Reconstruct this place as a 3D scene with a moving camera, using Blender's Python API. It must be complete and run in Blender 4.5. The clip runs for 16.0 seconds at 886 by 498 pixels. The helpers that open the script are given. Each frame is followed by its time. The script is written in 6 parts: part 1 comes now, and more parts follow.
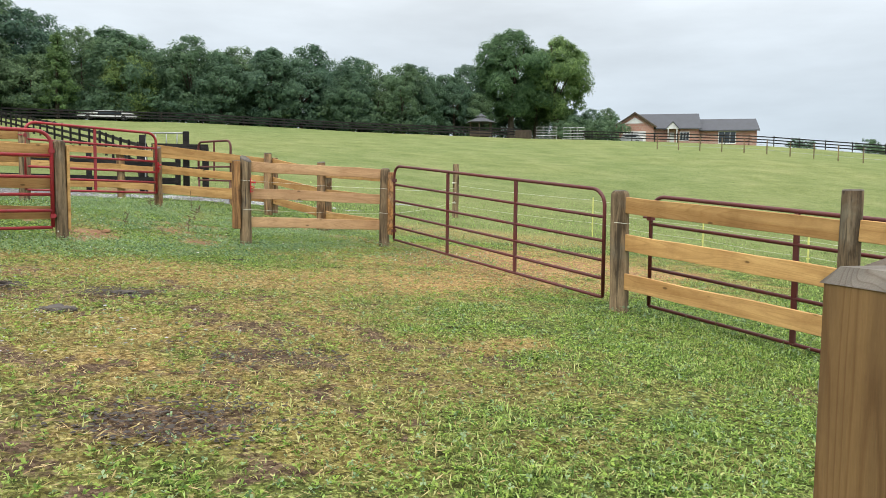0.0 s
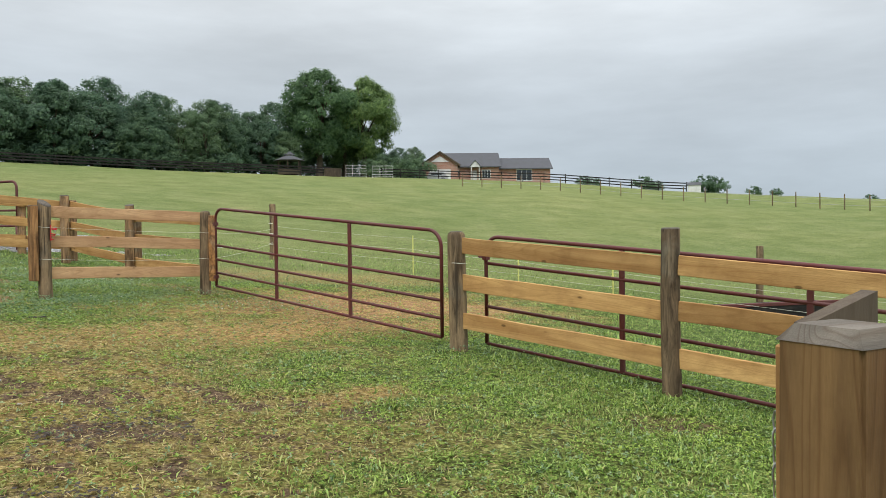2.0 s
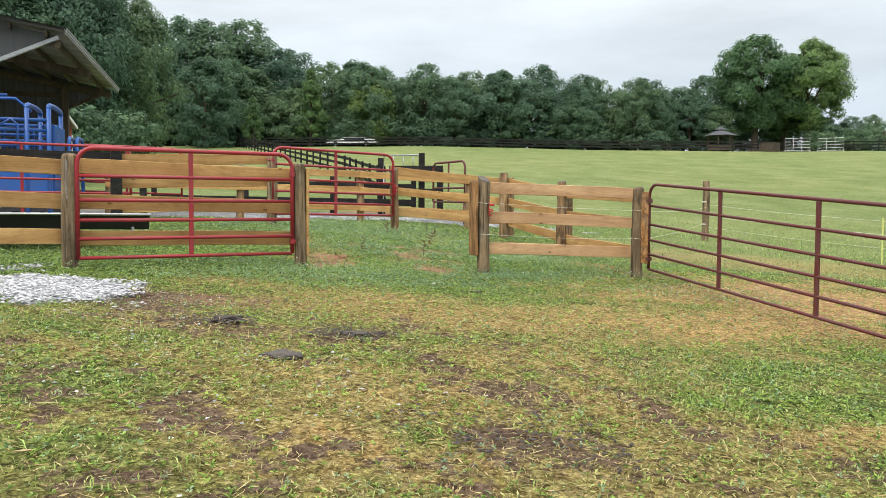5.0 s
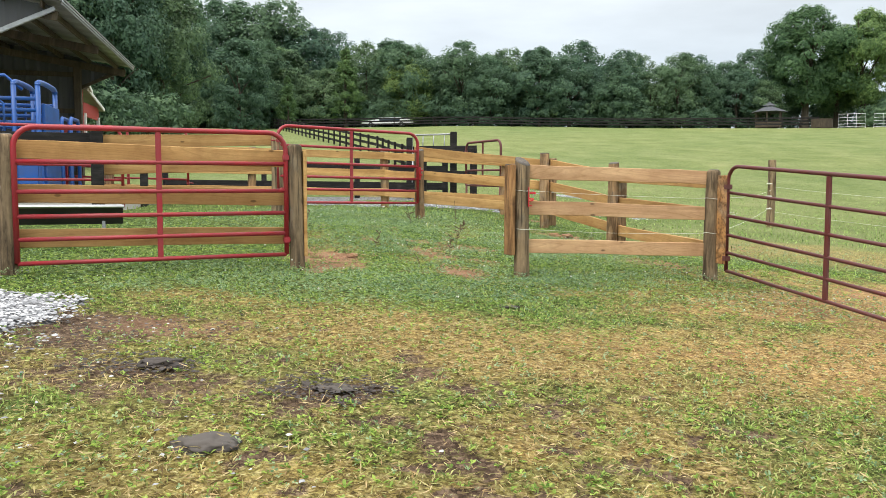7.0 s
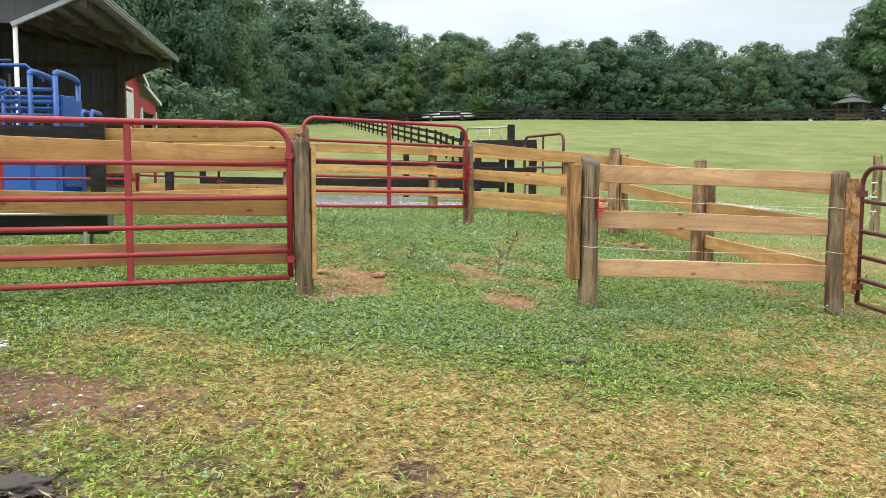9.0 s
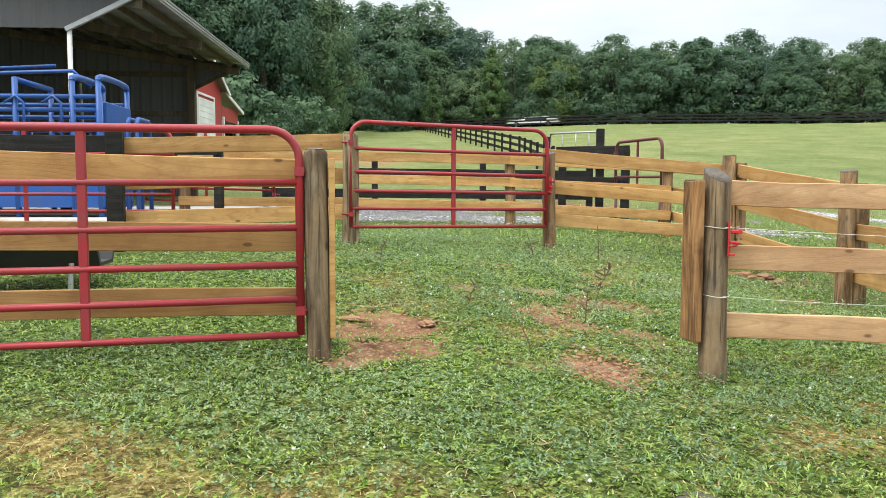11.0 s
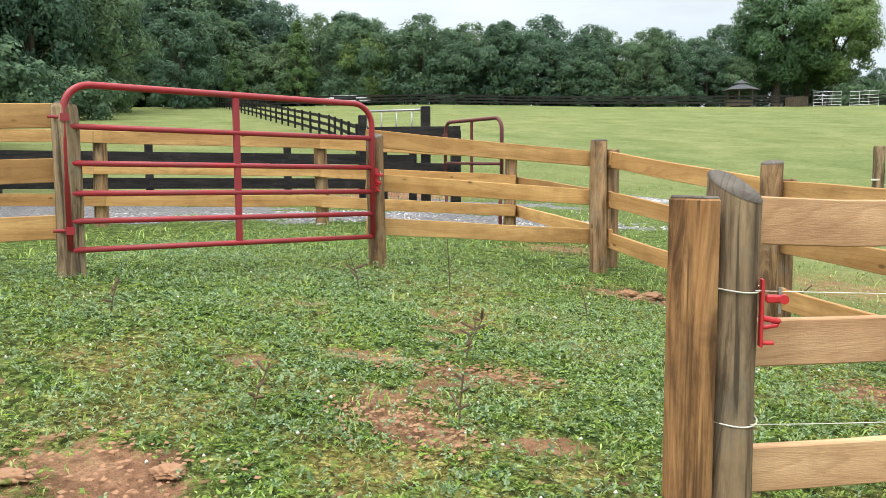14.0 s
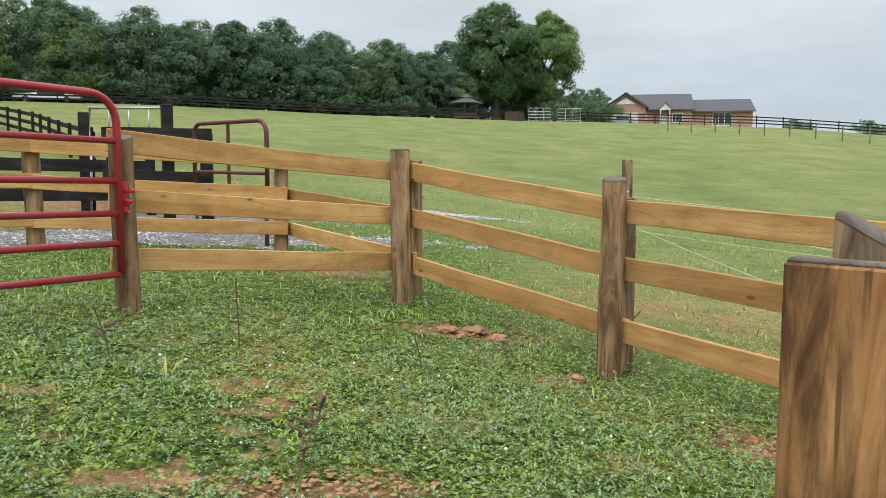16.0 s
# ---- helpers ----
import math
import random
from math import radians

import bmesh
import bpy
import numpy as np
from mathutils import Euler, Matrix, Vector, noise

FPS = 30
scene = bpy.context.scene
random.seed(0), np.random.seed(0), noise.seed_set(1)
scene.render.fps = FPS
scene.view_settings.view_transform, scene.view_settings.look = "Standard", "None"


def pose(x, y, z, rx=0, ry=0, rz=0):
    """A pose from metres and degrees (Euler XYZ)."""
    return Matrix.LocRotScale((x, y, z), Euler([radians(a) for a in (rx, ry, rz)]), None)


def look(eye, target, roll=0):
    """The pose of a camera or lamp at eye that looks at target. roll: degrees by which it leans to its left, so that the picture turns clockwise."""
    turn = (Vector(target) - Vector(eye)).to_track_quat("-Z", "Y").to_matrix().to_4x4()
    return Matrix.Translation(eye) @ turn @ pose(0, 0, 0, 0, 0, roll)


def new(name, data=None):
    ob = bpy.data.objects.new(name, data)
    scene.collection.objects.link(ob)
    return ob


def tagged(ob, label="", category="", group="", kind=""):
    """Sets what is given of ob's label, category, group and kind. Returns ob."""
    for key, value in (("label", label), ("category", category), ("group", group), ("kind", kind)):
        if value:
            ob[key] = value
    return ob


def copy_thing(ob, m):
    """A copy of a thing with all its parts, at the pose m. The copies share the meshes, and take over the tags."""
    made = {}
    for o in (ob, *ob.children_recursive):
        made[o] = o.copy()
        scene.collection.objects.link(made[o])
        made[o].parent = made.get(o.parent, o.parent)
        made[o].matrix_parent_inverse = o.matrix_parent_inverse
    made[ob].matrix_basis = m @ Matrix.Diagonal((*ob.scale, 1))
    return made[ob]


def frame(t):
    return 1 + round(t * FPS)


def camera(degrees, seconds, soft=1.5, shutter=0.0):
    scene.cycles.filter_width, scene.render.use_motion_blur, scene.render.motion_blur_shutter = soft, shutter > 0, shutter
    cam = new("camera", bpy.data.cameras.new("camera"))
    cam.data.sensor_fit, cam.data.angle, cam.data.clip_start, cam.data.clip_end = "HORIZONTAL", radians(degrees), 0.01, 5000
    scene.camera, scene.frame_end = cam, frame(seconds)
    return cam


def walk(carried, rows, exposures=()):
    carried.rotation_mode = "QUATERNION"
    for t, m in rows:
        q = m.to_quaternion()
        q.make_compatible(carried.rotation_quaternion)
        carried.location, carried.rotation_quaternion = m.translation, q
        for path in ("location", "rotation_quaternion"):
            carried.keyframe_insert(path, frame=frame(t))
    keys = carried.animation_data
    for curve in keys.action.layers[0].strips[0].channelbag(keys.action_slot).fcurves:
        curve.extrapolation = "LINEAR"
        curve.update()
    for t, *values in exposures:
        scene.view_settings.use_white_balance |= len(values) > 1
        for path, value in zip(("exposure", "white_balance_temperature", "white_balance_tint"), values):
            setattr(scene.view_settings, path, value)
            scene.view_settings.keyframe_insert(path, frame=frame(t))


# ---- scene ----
cam = camera(61.3, 16.0, soft=0.85)

PATH = [
    (0, (-0.043, 0.72, 1.171), (-0.06, 2.716, 1.039), 0.6),
    (0.5, (-0.172, 0.774, 1.192), (0.062, 2.757, 1.083), 0.1),
    (1, (-0.279, 0.851, 1.227), (0.134, 2.807, 1.152), -0.2),
    (1.5, (-0.306, 0.856, 1.229), (0.194, 2.791, 1.181), -0.5),
    (2, (-0.315, 0.871, 1.229), (0.167, 2.812, 1.196), -0.7),
    (2.5, (-0.317, 0.9, 1.229), (0.031, 2.869, 1.204), -0.6),
    (3, (-0.309, 0.966, 1.248), (-0.185, 2.962, 1.22), -0.4),
    (3.5, (-0.334, 1.073, 1.255), (-0.463, 3.068, 1.222), 0.1),
    (4, (-0.316, 1.245, 1.239), (-0.681, 3.211, 1.192), 0.4),
    (4.5, (-0.389, 1.536, 1.218), (-0.914, 3.464, 1.151), 0.5),
    (7, (-0.942, 3.609, 1.342), (-1.642, 5.478, 1.203), 0.1),
    (7.5, (-1.094, 3.976, 1.369), (-1.833, 5.83, 1.242), 0.3),
    (8, (-1.221, 4.373, 1.454), (-1.995, 6.213, 1.326), 0.6),
    (8.5, (-1.262, 4.797, 1.447), (-2.065, 6.623, 1.308), 0.5),
    (9, (-1.387, 5.177, 1.458), (-2.237, 6.981, 1.303), 0.3),
    (9.5, (-1.582, 5.552, 1.536), (-2.511, 7.314, 1.369), 0.4),
    (12, (-2.32, 7.522, 1.624), (-3.385, 9.21, 1.495), 0.1),
    (12.5, (-2.545, 7.911, 1.668), (-3.466, 9.681, 1.537), -0.3),
    (13, (-2.67, 8.26, 1.66), (-3.502, 10.073, 1.518), -0.6),
    (13.5, (-2.822, 8.593, 1.703), (-3.567, 10.442, 1.533), -0.6),
    (14, (-3.105, 8.925, 1.747), (-3.701, 10.825, 1.555), -0.2),
    (14.5, (-3.276, 9.265, 1.751), (-3.686, 11.214, 1.567), 0.3),
    (15, (-3.404, 9.643, 1.79), (-3.611, 11.625, 1.62), 0.4),
    (15.5, (-3.608, 9.896, 1.796), (-3.636, 11.889, 1.632), 0.3),
    (16, (-3.783, 10.062, 1.815), (-3.689, 12.052, 1.64), 0.1),
]
walk(cam, [(t, look(e, g, r)) for t, e, g, r in PATH], exposures=[(0.0, 0.3), (1.5, -0.04), (3.0, 0.04), (4.5, 0.3), (7.0, 0.44), (9.5, 0.5), (12.5, 0.58), (14.0, 0.56), (15.0, 0.45), (16.0, 0.14)])

# ---- world and light ----
SUN_EL, SUN_AZ = 58.0, 200.0
world = bpy.data.worlds.new("overcast_sky")
scene.world = world
world.use_nodes = True
wn, wl = world.node_tree.nodes, world.node_tree.links
wn.clear()
w_out = wn.new("ShaderNodeOutputWorld")
sky = wn.new("ShaderNodeTexSky")
sky.sky_type = "NISHITA"
sky.sun_disc = False
sky.sun_elevation, sky.sun_rotation = radians(SUN_EL), radians(SUN_AZ)
bg_sky = wn.new("ShaderNodeBackground")
bg_sky.inputs["Strength"].default_value = 0.05
wl.new(sky.outputs[0], bg_sky.inputs["Color"])
# cloud deck, about three times brighter overhead than at the horizon
tc = wn.new("ShaderNodeTexCoord")
sep = wn.new("ShaderNodeSeparateXYZ")
wl.new(tc.outputs["Generated"], sep.inputs[0])
deck = wn.new("ShaderNodeValToRGB")
deck.color_ramp.elements[0].position, deck.color_ramp.elements[0].color = 0.0, (0.54, 0.64, 0.735, 1)
deck.color_ramp.elements[1].position, deck.color_ramp.elements[1].color = 1.0, (2.5, 2.5, 2.45, 1)
mid = deck.color_ramp.elements.new(0.22)
mid.color = (0.69, 0.755, 0.81, 1)
wl.new(sep.outputs["Z"], deck.inputs[0])
stretch = wn.new("ShaderNodeMapping")
stretch.inputs["Scale"].default_value = (1.6, 1.6, 7.0)
wl.new(tc.outputs["Generated"], stretch.inputs[0])
puff = wn.new("ShaderNodeTexNoise")
puff.inputs["Scale"].default_value, puff.inputs["Detail"].default_value, puff.inputs["Roughness"].default_value = 1.7, 6, 0.55
wl.new(stretch.outputs[0], puff.inputs["Vector"])
puff_map = wn.new("ShaderNodeMapRange")
puff_map.inputs["From Min"].default_value, puff_map.inputs["From Max"].default_value = 0.3, 0.72
puff_map.inputs["To Min"].default_value, puff_map.inputs["To Max"].default_value = 0.84, 1.12
wl.new(puff.outputs["Fac"], puff_map.inputs["Value"])
cloud = wn.new("ShaderNodeVectorMath")
cloud.operation = "SCALE"
wl.new(deck.outputs["Color"], cloud.inputs[0])
wl.new(puff_map.outputs[0], cloud.inputs["Scale"])
bg_cloud = wn.new("ShaderNodeBackground")
wl.new(cloud.outputs[0], bg_cloud.inputs["Color"])
both = wn.new("ShaderNodeMixShader")
both.inputs[0].default_value = 0.9
wl.new(bg_sky.outputs[0], both.inputs[1])
wl.new(bg_cloud.outputs[0], both.inputs[2])
wl.new(both.outputs[0], w_out.inputs["Surface"])
sun = new("sun", bpy.data.lights.new("sun", "SUN"))
sun.data.energy, sun.data.angle, sun.data.color = 1.5, radians(25), (1.0, 0.96, 0.9)
sun.matrix_world = pose(0, 0, 40, 90 - SUN_EL, 0, 180 - SUN_AZ)

# ---- materials ----


def material(name, rough=0.8, metal=0.0, spec=0.3):
    m = bpy.data.materials.new(name)
    m.use_nodes = True
    nt = m.node_tree
    b = nt.nodes["Principled BSDF"]
    b.inputs["Roughness"].default_value, b.inputs["Metallic"].default_value = rough, metal
    b.inputs["Specular IOR Level"].default_value = spec
    return m, nt, b


def node(nt, kind, **values):
    n = nt.nodes.new(kind)
    for k, v in values.items():
        n.inputs[k.replace("_", " ")].default_value = v
    return n


def ramp(nt, source, stops):
    r = nt.nodes.new("ShaderNodeValToRGB")
    els = r.color_ramp.elements
    while len(els) < len(stops):
        els.new(0.5)
    for e, (p, c) in zip(els, stops):
        e.position, e.color = p, (*c, 1)
    nt.links.new(source, r.inputs[0])
    return r.outputs[0]


def coords(nt, kind="Object", scale=(1, 1, 1), offset=None):
    t = nt.nodes.new("ShaderNodeTexCoord")
    mp = nt.nodes.new("ShaderNodeMapping")
    mp.inputs["Scale"].default_value = scale
    nt.links.new(t.outputs[kind], mp.inputs[0])
    if offset is not None:
        nt.links.new(offset, mp.inputs["Location"])
    return mp.outputs[0]


def noise_tex(nt, vec, scale, detail=4, rough=0.6, distort=0.0):
    n = node(nt, "ShaderNodeTexNoise", Scale=scale, Detail=detail, Roughness=rough, Distortion=distort)
    nt.links.new(vec, n.inputs["Vector"])
    return n.outputs["Fac"]


def mix(nt, fac, a, b, mode="MIX"):
    m = nt.nodes.new("ShaderNodeMix")
    m.data_type, m.blend_type = "RGBA", mode
    for sock, v in ((m.inputs[0], fac), (m.inputs[6], a), (m.inputs[7], b)):
        if hasattr(v, "is_linked"):
            nt.links.new(v, sock)
        elif isinstance(v, tuple):
            sock.default_value = (*v, 1)
        else:
            sock.default_value = v
    return m.outputs[2]


def bump(nt, b, height, strength, dist=0.01):
    n = node(nt, "ShaderNodeBump", Strength=strength, Distance=dist)
    nt.links.new(height, n.inputs["Height"])
    nt.links.new(n.outputs[0], b.inputs["Normal"])


def math_node(nt, op, a, b=0.0):
    n = nt.nodes.new("ShaderNodeMath")
    n.operation = op
    for i, v in enumerate((a, b)):
        if hasattr(v, "is_linked"):
            nt.links.new(v, n.inputs[i])
        else:
            n.inputs[i].default_value = v
    return n.outputs[0]


def mixed(a, b, t):
    return tuple(p + (q - p) * t for p, q in zip(a, b))


def wood(name, dark, light, weather=None, weather_amount=0.5, axis=0, rough=0.75, knots=True, figure=0.5):
    """Sawn or round timber with the grain along one of its own axes: growth figure, pores, knots and blotches."""
    m, nt, b = material(name, rough)
    info = nt.nodes.new("ShaderNodeObjectInfo")
    rnd = math_node(nt, "MULTIPLY", info.outputs["Random"], 37.0)
    sc = [9.0, 9.0, 9.0]
    sc[axis] = 0.8
    soft = noise_tex(nt, coords(nt, "Object", sc, rnd), 0.9, 3, 0.5, 0.6)
    middle = tuple((p + q) / 2 for p, q in zip(dark, light))
    base = ramp(nt, soft, [(0.28, mixed(dark, middle, 0.35)), (0.5, middle), (0.72, light)])
    # growth rings drawn out into long arches
    wave = node(nt, "ShaderNodeTexNoise", Scale=0.55, Detail=2, Roughness=0.4, Distortion=0.3)
    nt.links.new(coords(nt, "Object", sc, rnd), wave.inputs["Vector"])
    rings = math_node(nt, "FRACT", math_node(nt, "MULTIPLY", wave.outputs["Fac"], 17.0))
    arches = ramp(nt, rings, [(0.0, (1.04, 1.03, 1.0)), (0.62, (0.96, 0.94, 0.9)), (0.86, (0.72, 0.64, 0.55)), (1.0, (1.02, 1.0, 0.97))])
    base = mix(nt, figure, base, arches, "MULTIPLY")
    v2 = coords(nt, "Object", tuple(c * 6 for c in sc), rnd)
    fine = noise_tex(nt, v2, 5.0, 3, 0.6)
    base = mix(nt, 0.35, base, ramp(nt, fine, [(0.3, (0.62, 0.57, 0.52)), (0.7, (1.06, 1.05, 1.04))]), "MULTIPLY")
    cloud_n = noise_tex(nt, coords(nt, "Object", (2.2, 2.2, 2.2), rnd), 1.6, 5, 0.65)
    base = mix(nt, 0.8, base, ramp(nt, cloud_n, [(0.3, (0.74, 0.7, 0.66)), (0.52, (1.0, 0.99, 0.98)), (0.75, (1.12, 1.12, 1.1))]), "MULTIPLY")
    # board to board difference
    tone = ramp(nt, info.outputs["Random"], [(0.0, (0.76, 0.73, 0.70)), (0.5, (0.97, 0.95, 0.92)), (1.0, (1.12, 1.10, 1.04))])
    base = mix(nt, 1.0, base, tone, "MULTIPLY")
    if knots:
        ks = [5.5, 5.5, 5.5]
        ks[axis] = 2.4
        vor = node(nt, "ShaderNodeTexVoronoi", Scale=1.0)
        nt.links.new(coords(nt, "Object", ks, rnd), vor.inputs["Vector"])
        halo = ramp(nt, vor.outputs["Distance"], [(0.06, (1, 1, 1)), (0.2, (0, 0, 0))])
        base = mix(nt, math_node(nt, "MULTIPLY", halo, 0.4), base, dark)
        spots = ramp(nt, vor.outputs["Distance"], [(0.05, (1, 1, 1)), (0.085, (0, 0, 0))])
        base = mix(nt, math_node(nt, "MULTIPLY", spots, 0.8), base, tuple(c * 0.3 for c in dark))
    if weather:
        blot = noise_tex(nt, coords(nt, "Object", (3, 3, 3), rnd), 1.3, 5, 0.6, 0.4)
        f = ramp(nt, blot, [(0.62 - weather_amount * 0.4, (0, 0, 0)), (0.78 - weather_amount * 0.2, (1, 1, 1))])
        base = mix(nt, math_node(nt, "MULTIPLY", f, 0.8), base, weather)
        # rain streaks along the grain
        ss = [13.0, 13.0, 13.0]
        ss[axis] = 1.6
        streak = noise_tex(nt, coords(nt, "Object", ss, rnd), 1.0, 5, 0.7, 0.8)
        base = mix(nt, 0.9, base, ramp(nt, streak, [(0.38, (0.36, 0.33, 0.30)), (0.5, (0.92, 0.9, 0.88)), (0.63, (1.45, 1.4, 1.32))]), "MULTIPLY")
        # drying checks, thin and dark
        cs = [34.0, 34.0, 34.0]
        cs[axis] = 1.3
        check = noise_tex(nt, coords(nt, "Object", cs, rnd), 1.0, 2, 0.5, 0.2)
        line_f = ramp(nt, check, [(0.33, (1, 1, 1)), (0.39, (0, 0, 0))])
        base = mix(nt, math_node(nt, "MULTIPLY", line_f, 0.75), base, tuple(c * 0.5 for c in dark))
    nt.links.new(base, b.inputs["Base Color"])
    bump(nt, b, math_node(nt, "ADD", soft, fine), 0.4, 0.004)
    return m


def paint(name, colour, rough=0.45, metal=0.0, chips=(0.12, 0.07, 0.05), chip_amount=0.35, spec=0.4, scale=14.0):
    m, nt, b = material(name, rough, metal, spec)
    info = nt.nodes.new("ShaderNodeObjectInfo")
    rnd = math_node(nt, "MULTIPLY", info.outputs["Random"], 19.0)
    v = coords(nt, "Object", (1, 1, 1), rnd)
    big = noise_tex(nt, v, scale * 0.25, 4, 0.6)
    small = noise_tex(nt, v, scale * 4, 4, 0.7)
    base = mix(nt, ramp(nt, big, [(0.35, (0, 0, 0)), (0.75, (1, 1, 1))]), colour, tuple(min(1, c * 0.62 + 0.03) for c in colour))
    f = ramp(nt, small, [(0.70 - chip_amount * 0.2, (0, 0, 0)), (0.78 - chip_amount * 0.15, (1, 1, 1))])
    base = mix(nt, math_node(nt, "MULTIPLY", f, 0.7), base, chips)
    nt.links.new(base, b.inputs["Base Color"])
    r = nt.nodes.new("ShaderNodeMapRange")
    r.inputs["To Min"].default_value, r.inputs["To Max"].default_value = rough - 0.12, rough + 0.2
    nt.links.new(big, r.inputs["Value"])
    nt.links.new(r.outputs[0], b.inputs["Roughness"])
    bump(nt, b, small, 0.15, 0.002)
    return m


PINE = wood("fresh_treated_pine", (0.36, 0.19, 0.065), (0.66, 0.43, 0.19))
PINE_TAN = wood("pinkish_pine", (0.40, 0.23, 0.125), (0.66, 0.45, 0.275))
PINE_BROWN2 = wood("orange_brown_timber", (0.16, 0.08, 0.035), (0.47, 0.285, 0.14), (0.115, 0.06, 0.03), 0.12, axis=2, figure=0.85)
PINE_OLD = wood("older_treated_pine", (0.25, 0.12, 0.045), (0.47, 0.27, 0.12), (0.30, 0.24, 0.17), 0.4)
PINE_BROWN = wood("stained_square_timber", (0.10, 0.058, 0.028), (0.27, 0.165, 0.075), axis=2, figure=0.8)
PINE_UP = wood("upright_pine_plank", (0.28, 0.14, 0.055), (0.52, 0.31, 0.13), axis=2)
POST = wood("weathered_round_post", (0.085, 0.064, 0.043), (0.31, 0.24, 0.16), (0.17, 0.15, 0.115), 0.2, axis=2, rough=0.9, figure=0.35)
POST_NEW = wood("newer_round_post", (0.15, 0.095, 0.055), (0.40, 0.275, 0.16), (0.22, 0.18, 0.135), 0.3, axis=2, rough=0.85, figure=0.35)
END_GRAIN = wood("grey_end_grain", (0.05, 0.046, 0.042), (0.19, 0.175, 0.16), axis=1, figure=0.9, knots=False)
BLACK_BOARD = wood("black_stained_board", (0.006, 0.006, 0.007), (0.026, 0.025, 0.026), (0.045, 0.043, 0.042), 0.2, knots=False)
RED_TUBE = paint("red_gate_enamel", (0.34, 0.022, 0.032), 0.38, 0.0, (0.42, 0.14, 0.13), 0.25)
BROWN_TUBE = paint("dull_maroon_gate_enamel", (0.115, 0.02, 0.018), 0.5, 0.0, (0.12, 0.055, 0.03), 0.5)
BRIGHT_RED = paint("bright_red_latch_enamel", (0.52, 0.02, 0.028), 0.32, 0.0, (0.5, 0.2, 0.2), 0.15)
STEEL = paint("galvanised_steel", (0.42, 0.43, 0.44), 0.42, 0.85, (0.25, 0.25, 0.26), 0.3)
WHITE_PAINT = paint("white_paint", (0.76, 0.77, 0.77), 0.5, 0.0, (0.5, 0.5, 0.48), 0.2, scale=3)
BLUE = paint("blue_machine_enamel", (0.01, 0.085, 0.34), 0.35, 0.0, (0.06, 0.09, 0.16), 0.25)
RUBBER = paint("black_rubber", (0.018, 0.018, 0.02), 0.7, 0.0, (0.06, 0.06, 0.06), 0.3)
SIDING = paint("grey_ribbed_steel_siding", (0.085, 0.085, 0.092), 0.6, 0.2, (0.06, 0.055, 0.05), 0.3, scale=2)
DARK_TIMBER = wood("dark_barn_timber", (0.05, 0.04, 0.032), (0.13, 0.105, 0.08), axis=2, knots=False)
ROOF_STEEL = paint("weathered_roof_steel", (0.25, 0.245, 0.235), 0.5, 0.5, (0.22, 0.2, 0.18), 0.4, scale=3)
RED_SIDING = paint("red_steel_siding", (0.40, 0.035, 0.035), 0.5, 0.1, (0.3, 0.06, 0.05), 0.2, scale=2)
CONCRETE = paint("pale_concrete", (0.50, 0.48, 0.45), 0.85, 0.0, (0.3, 0.28, 0.25), 0.4, scale=6)
SHINGLE = paint("grey_roof_shingle", (0.085, 0.09, 0.105), 0.9, 0.0, (0.05, 0.05, 0.055), 0.4, scale=4)
STRING = paint("white_poly_string", (0.72, 0.72, 0.62), 0.6, 0.0, (0.5, 0.5, 0.4), 0.2)
YELLOW = paint("pale_yellow_plastic", (0.72, 0.72, 0.22), 0.5, 0.0, (0.5, 0.5, 0.2), 0.2)
GLASS, _nt, _b = material("window_glass", 0.06, 0.0, 0.8)
_b.inputs["Base Color"].default_value = (0.03, 0.04, 0.05, 1)


def brick_material():
    m, nt, b = material("red_brown_brick", 0.85)
    br = nt.nodes.new("ShaderNodeTexBrick")
    br.inputs["Color1"].default_value = (0.42, 0.19, 0.13, 1)
    br.inputs["Color2"].default_value = (0.33, 0.14, 0.10, 1)
    br.inputs["Mortar"].default_value = (0.45, 0.40, 0.36, 1)
    br.inputs["Scale"].default_value = 1.0
    br.inputs["Brick Width"].default_value, br.inputs["Row Height"].default_value = 0.22, 0.075
    br.inputs["Mortar Size"].default_value = 0.01
    v = coords(nt, "Object")
    sw = nt.nodes.new("ShaderNodeSeparateXYZ")
    cb = nt.nodes.new("ShaderNodeCombineXYZ")
    nt.links.new(v, sw.inputs[0])
    nt.links.new(math_node(nt, "ADD", sw.outputs[0], sw.outputs[1]), cb.inputs[0])
    nt.links.new(sw.outputs[2], cb.inputs[1])
    nt.links.new(cb.outputs[0], br.inputs["Vector"])
    stain = ramp(nt, noise_tex(nt, v, 0.5, 4), [(0.3, (0.8, 0.8, 0.8)), (0.7, (1.1, 1.08, 1.05))])
    nt.links.new(mix(nt, 1.0, br.outputs["Color"], stain, "MULTIPLY"), b.inputs["Base Color"])
    return m


BRICK = brick_material()


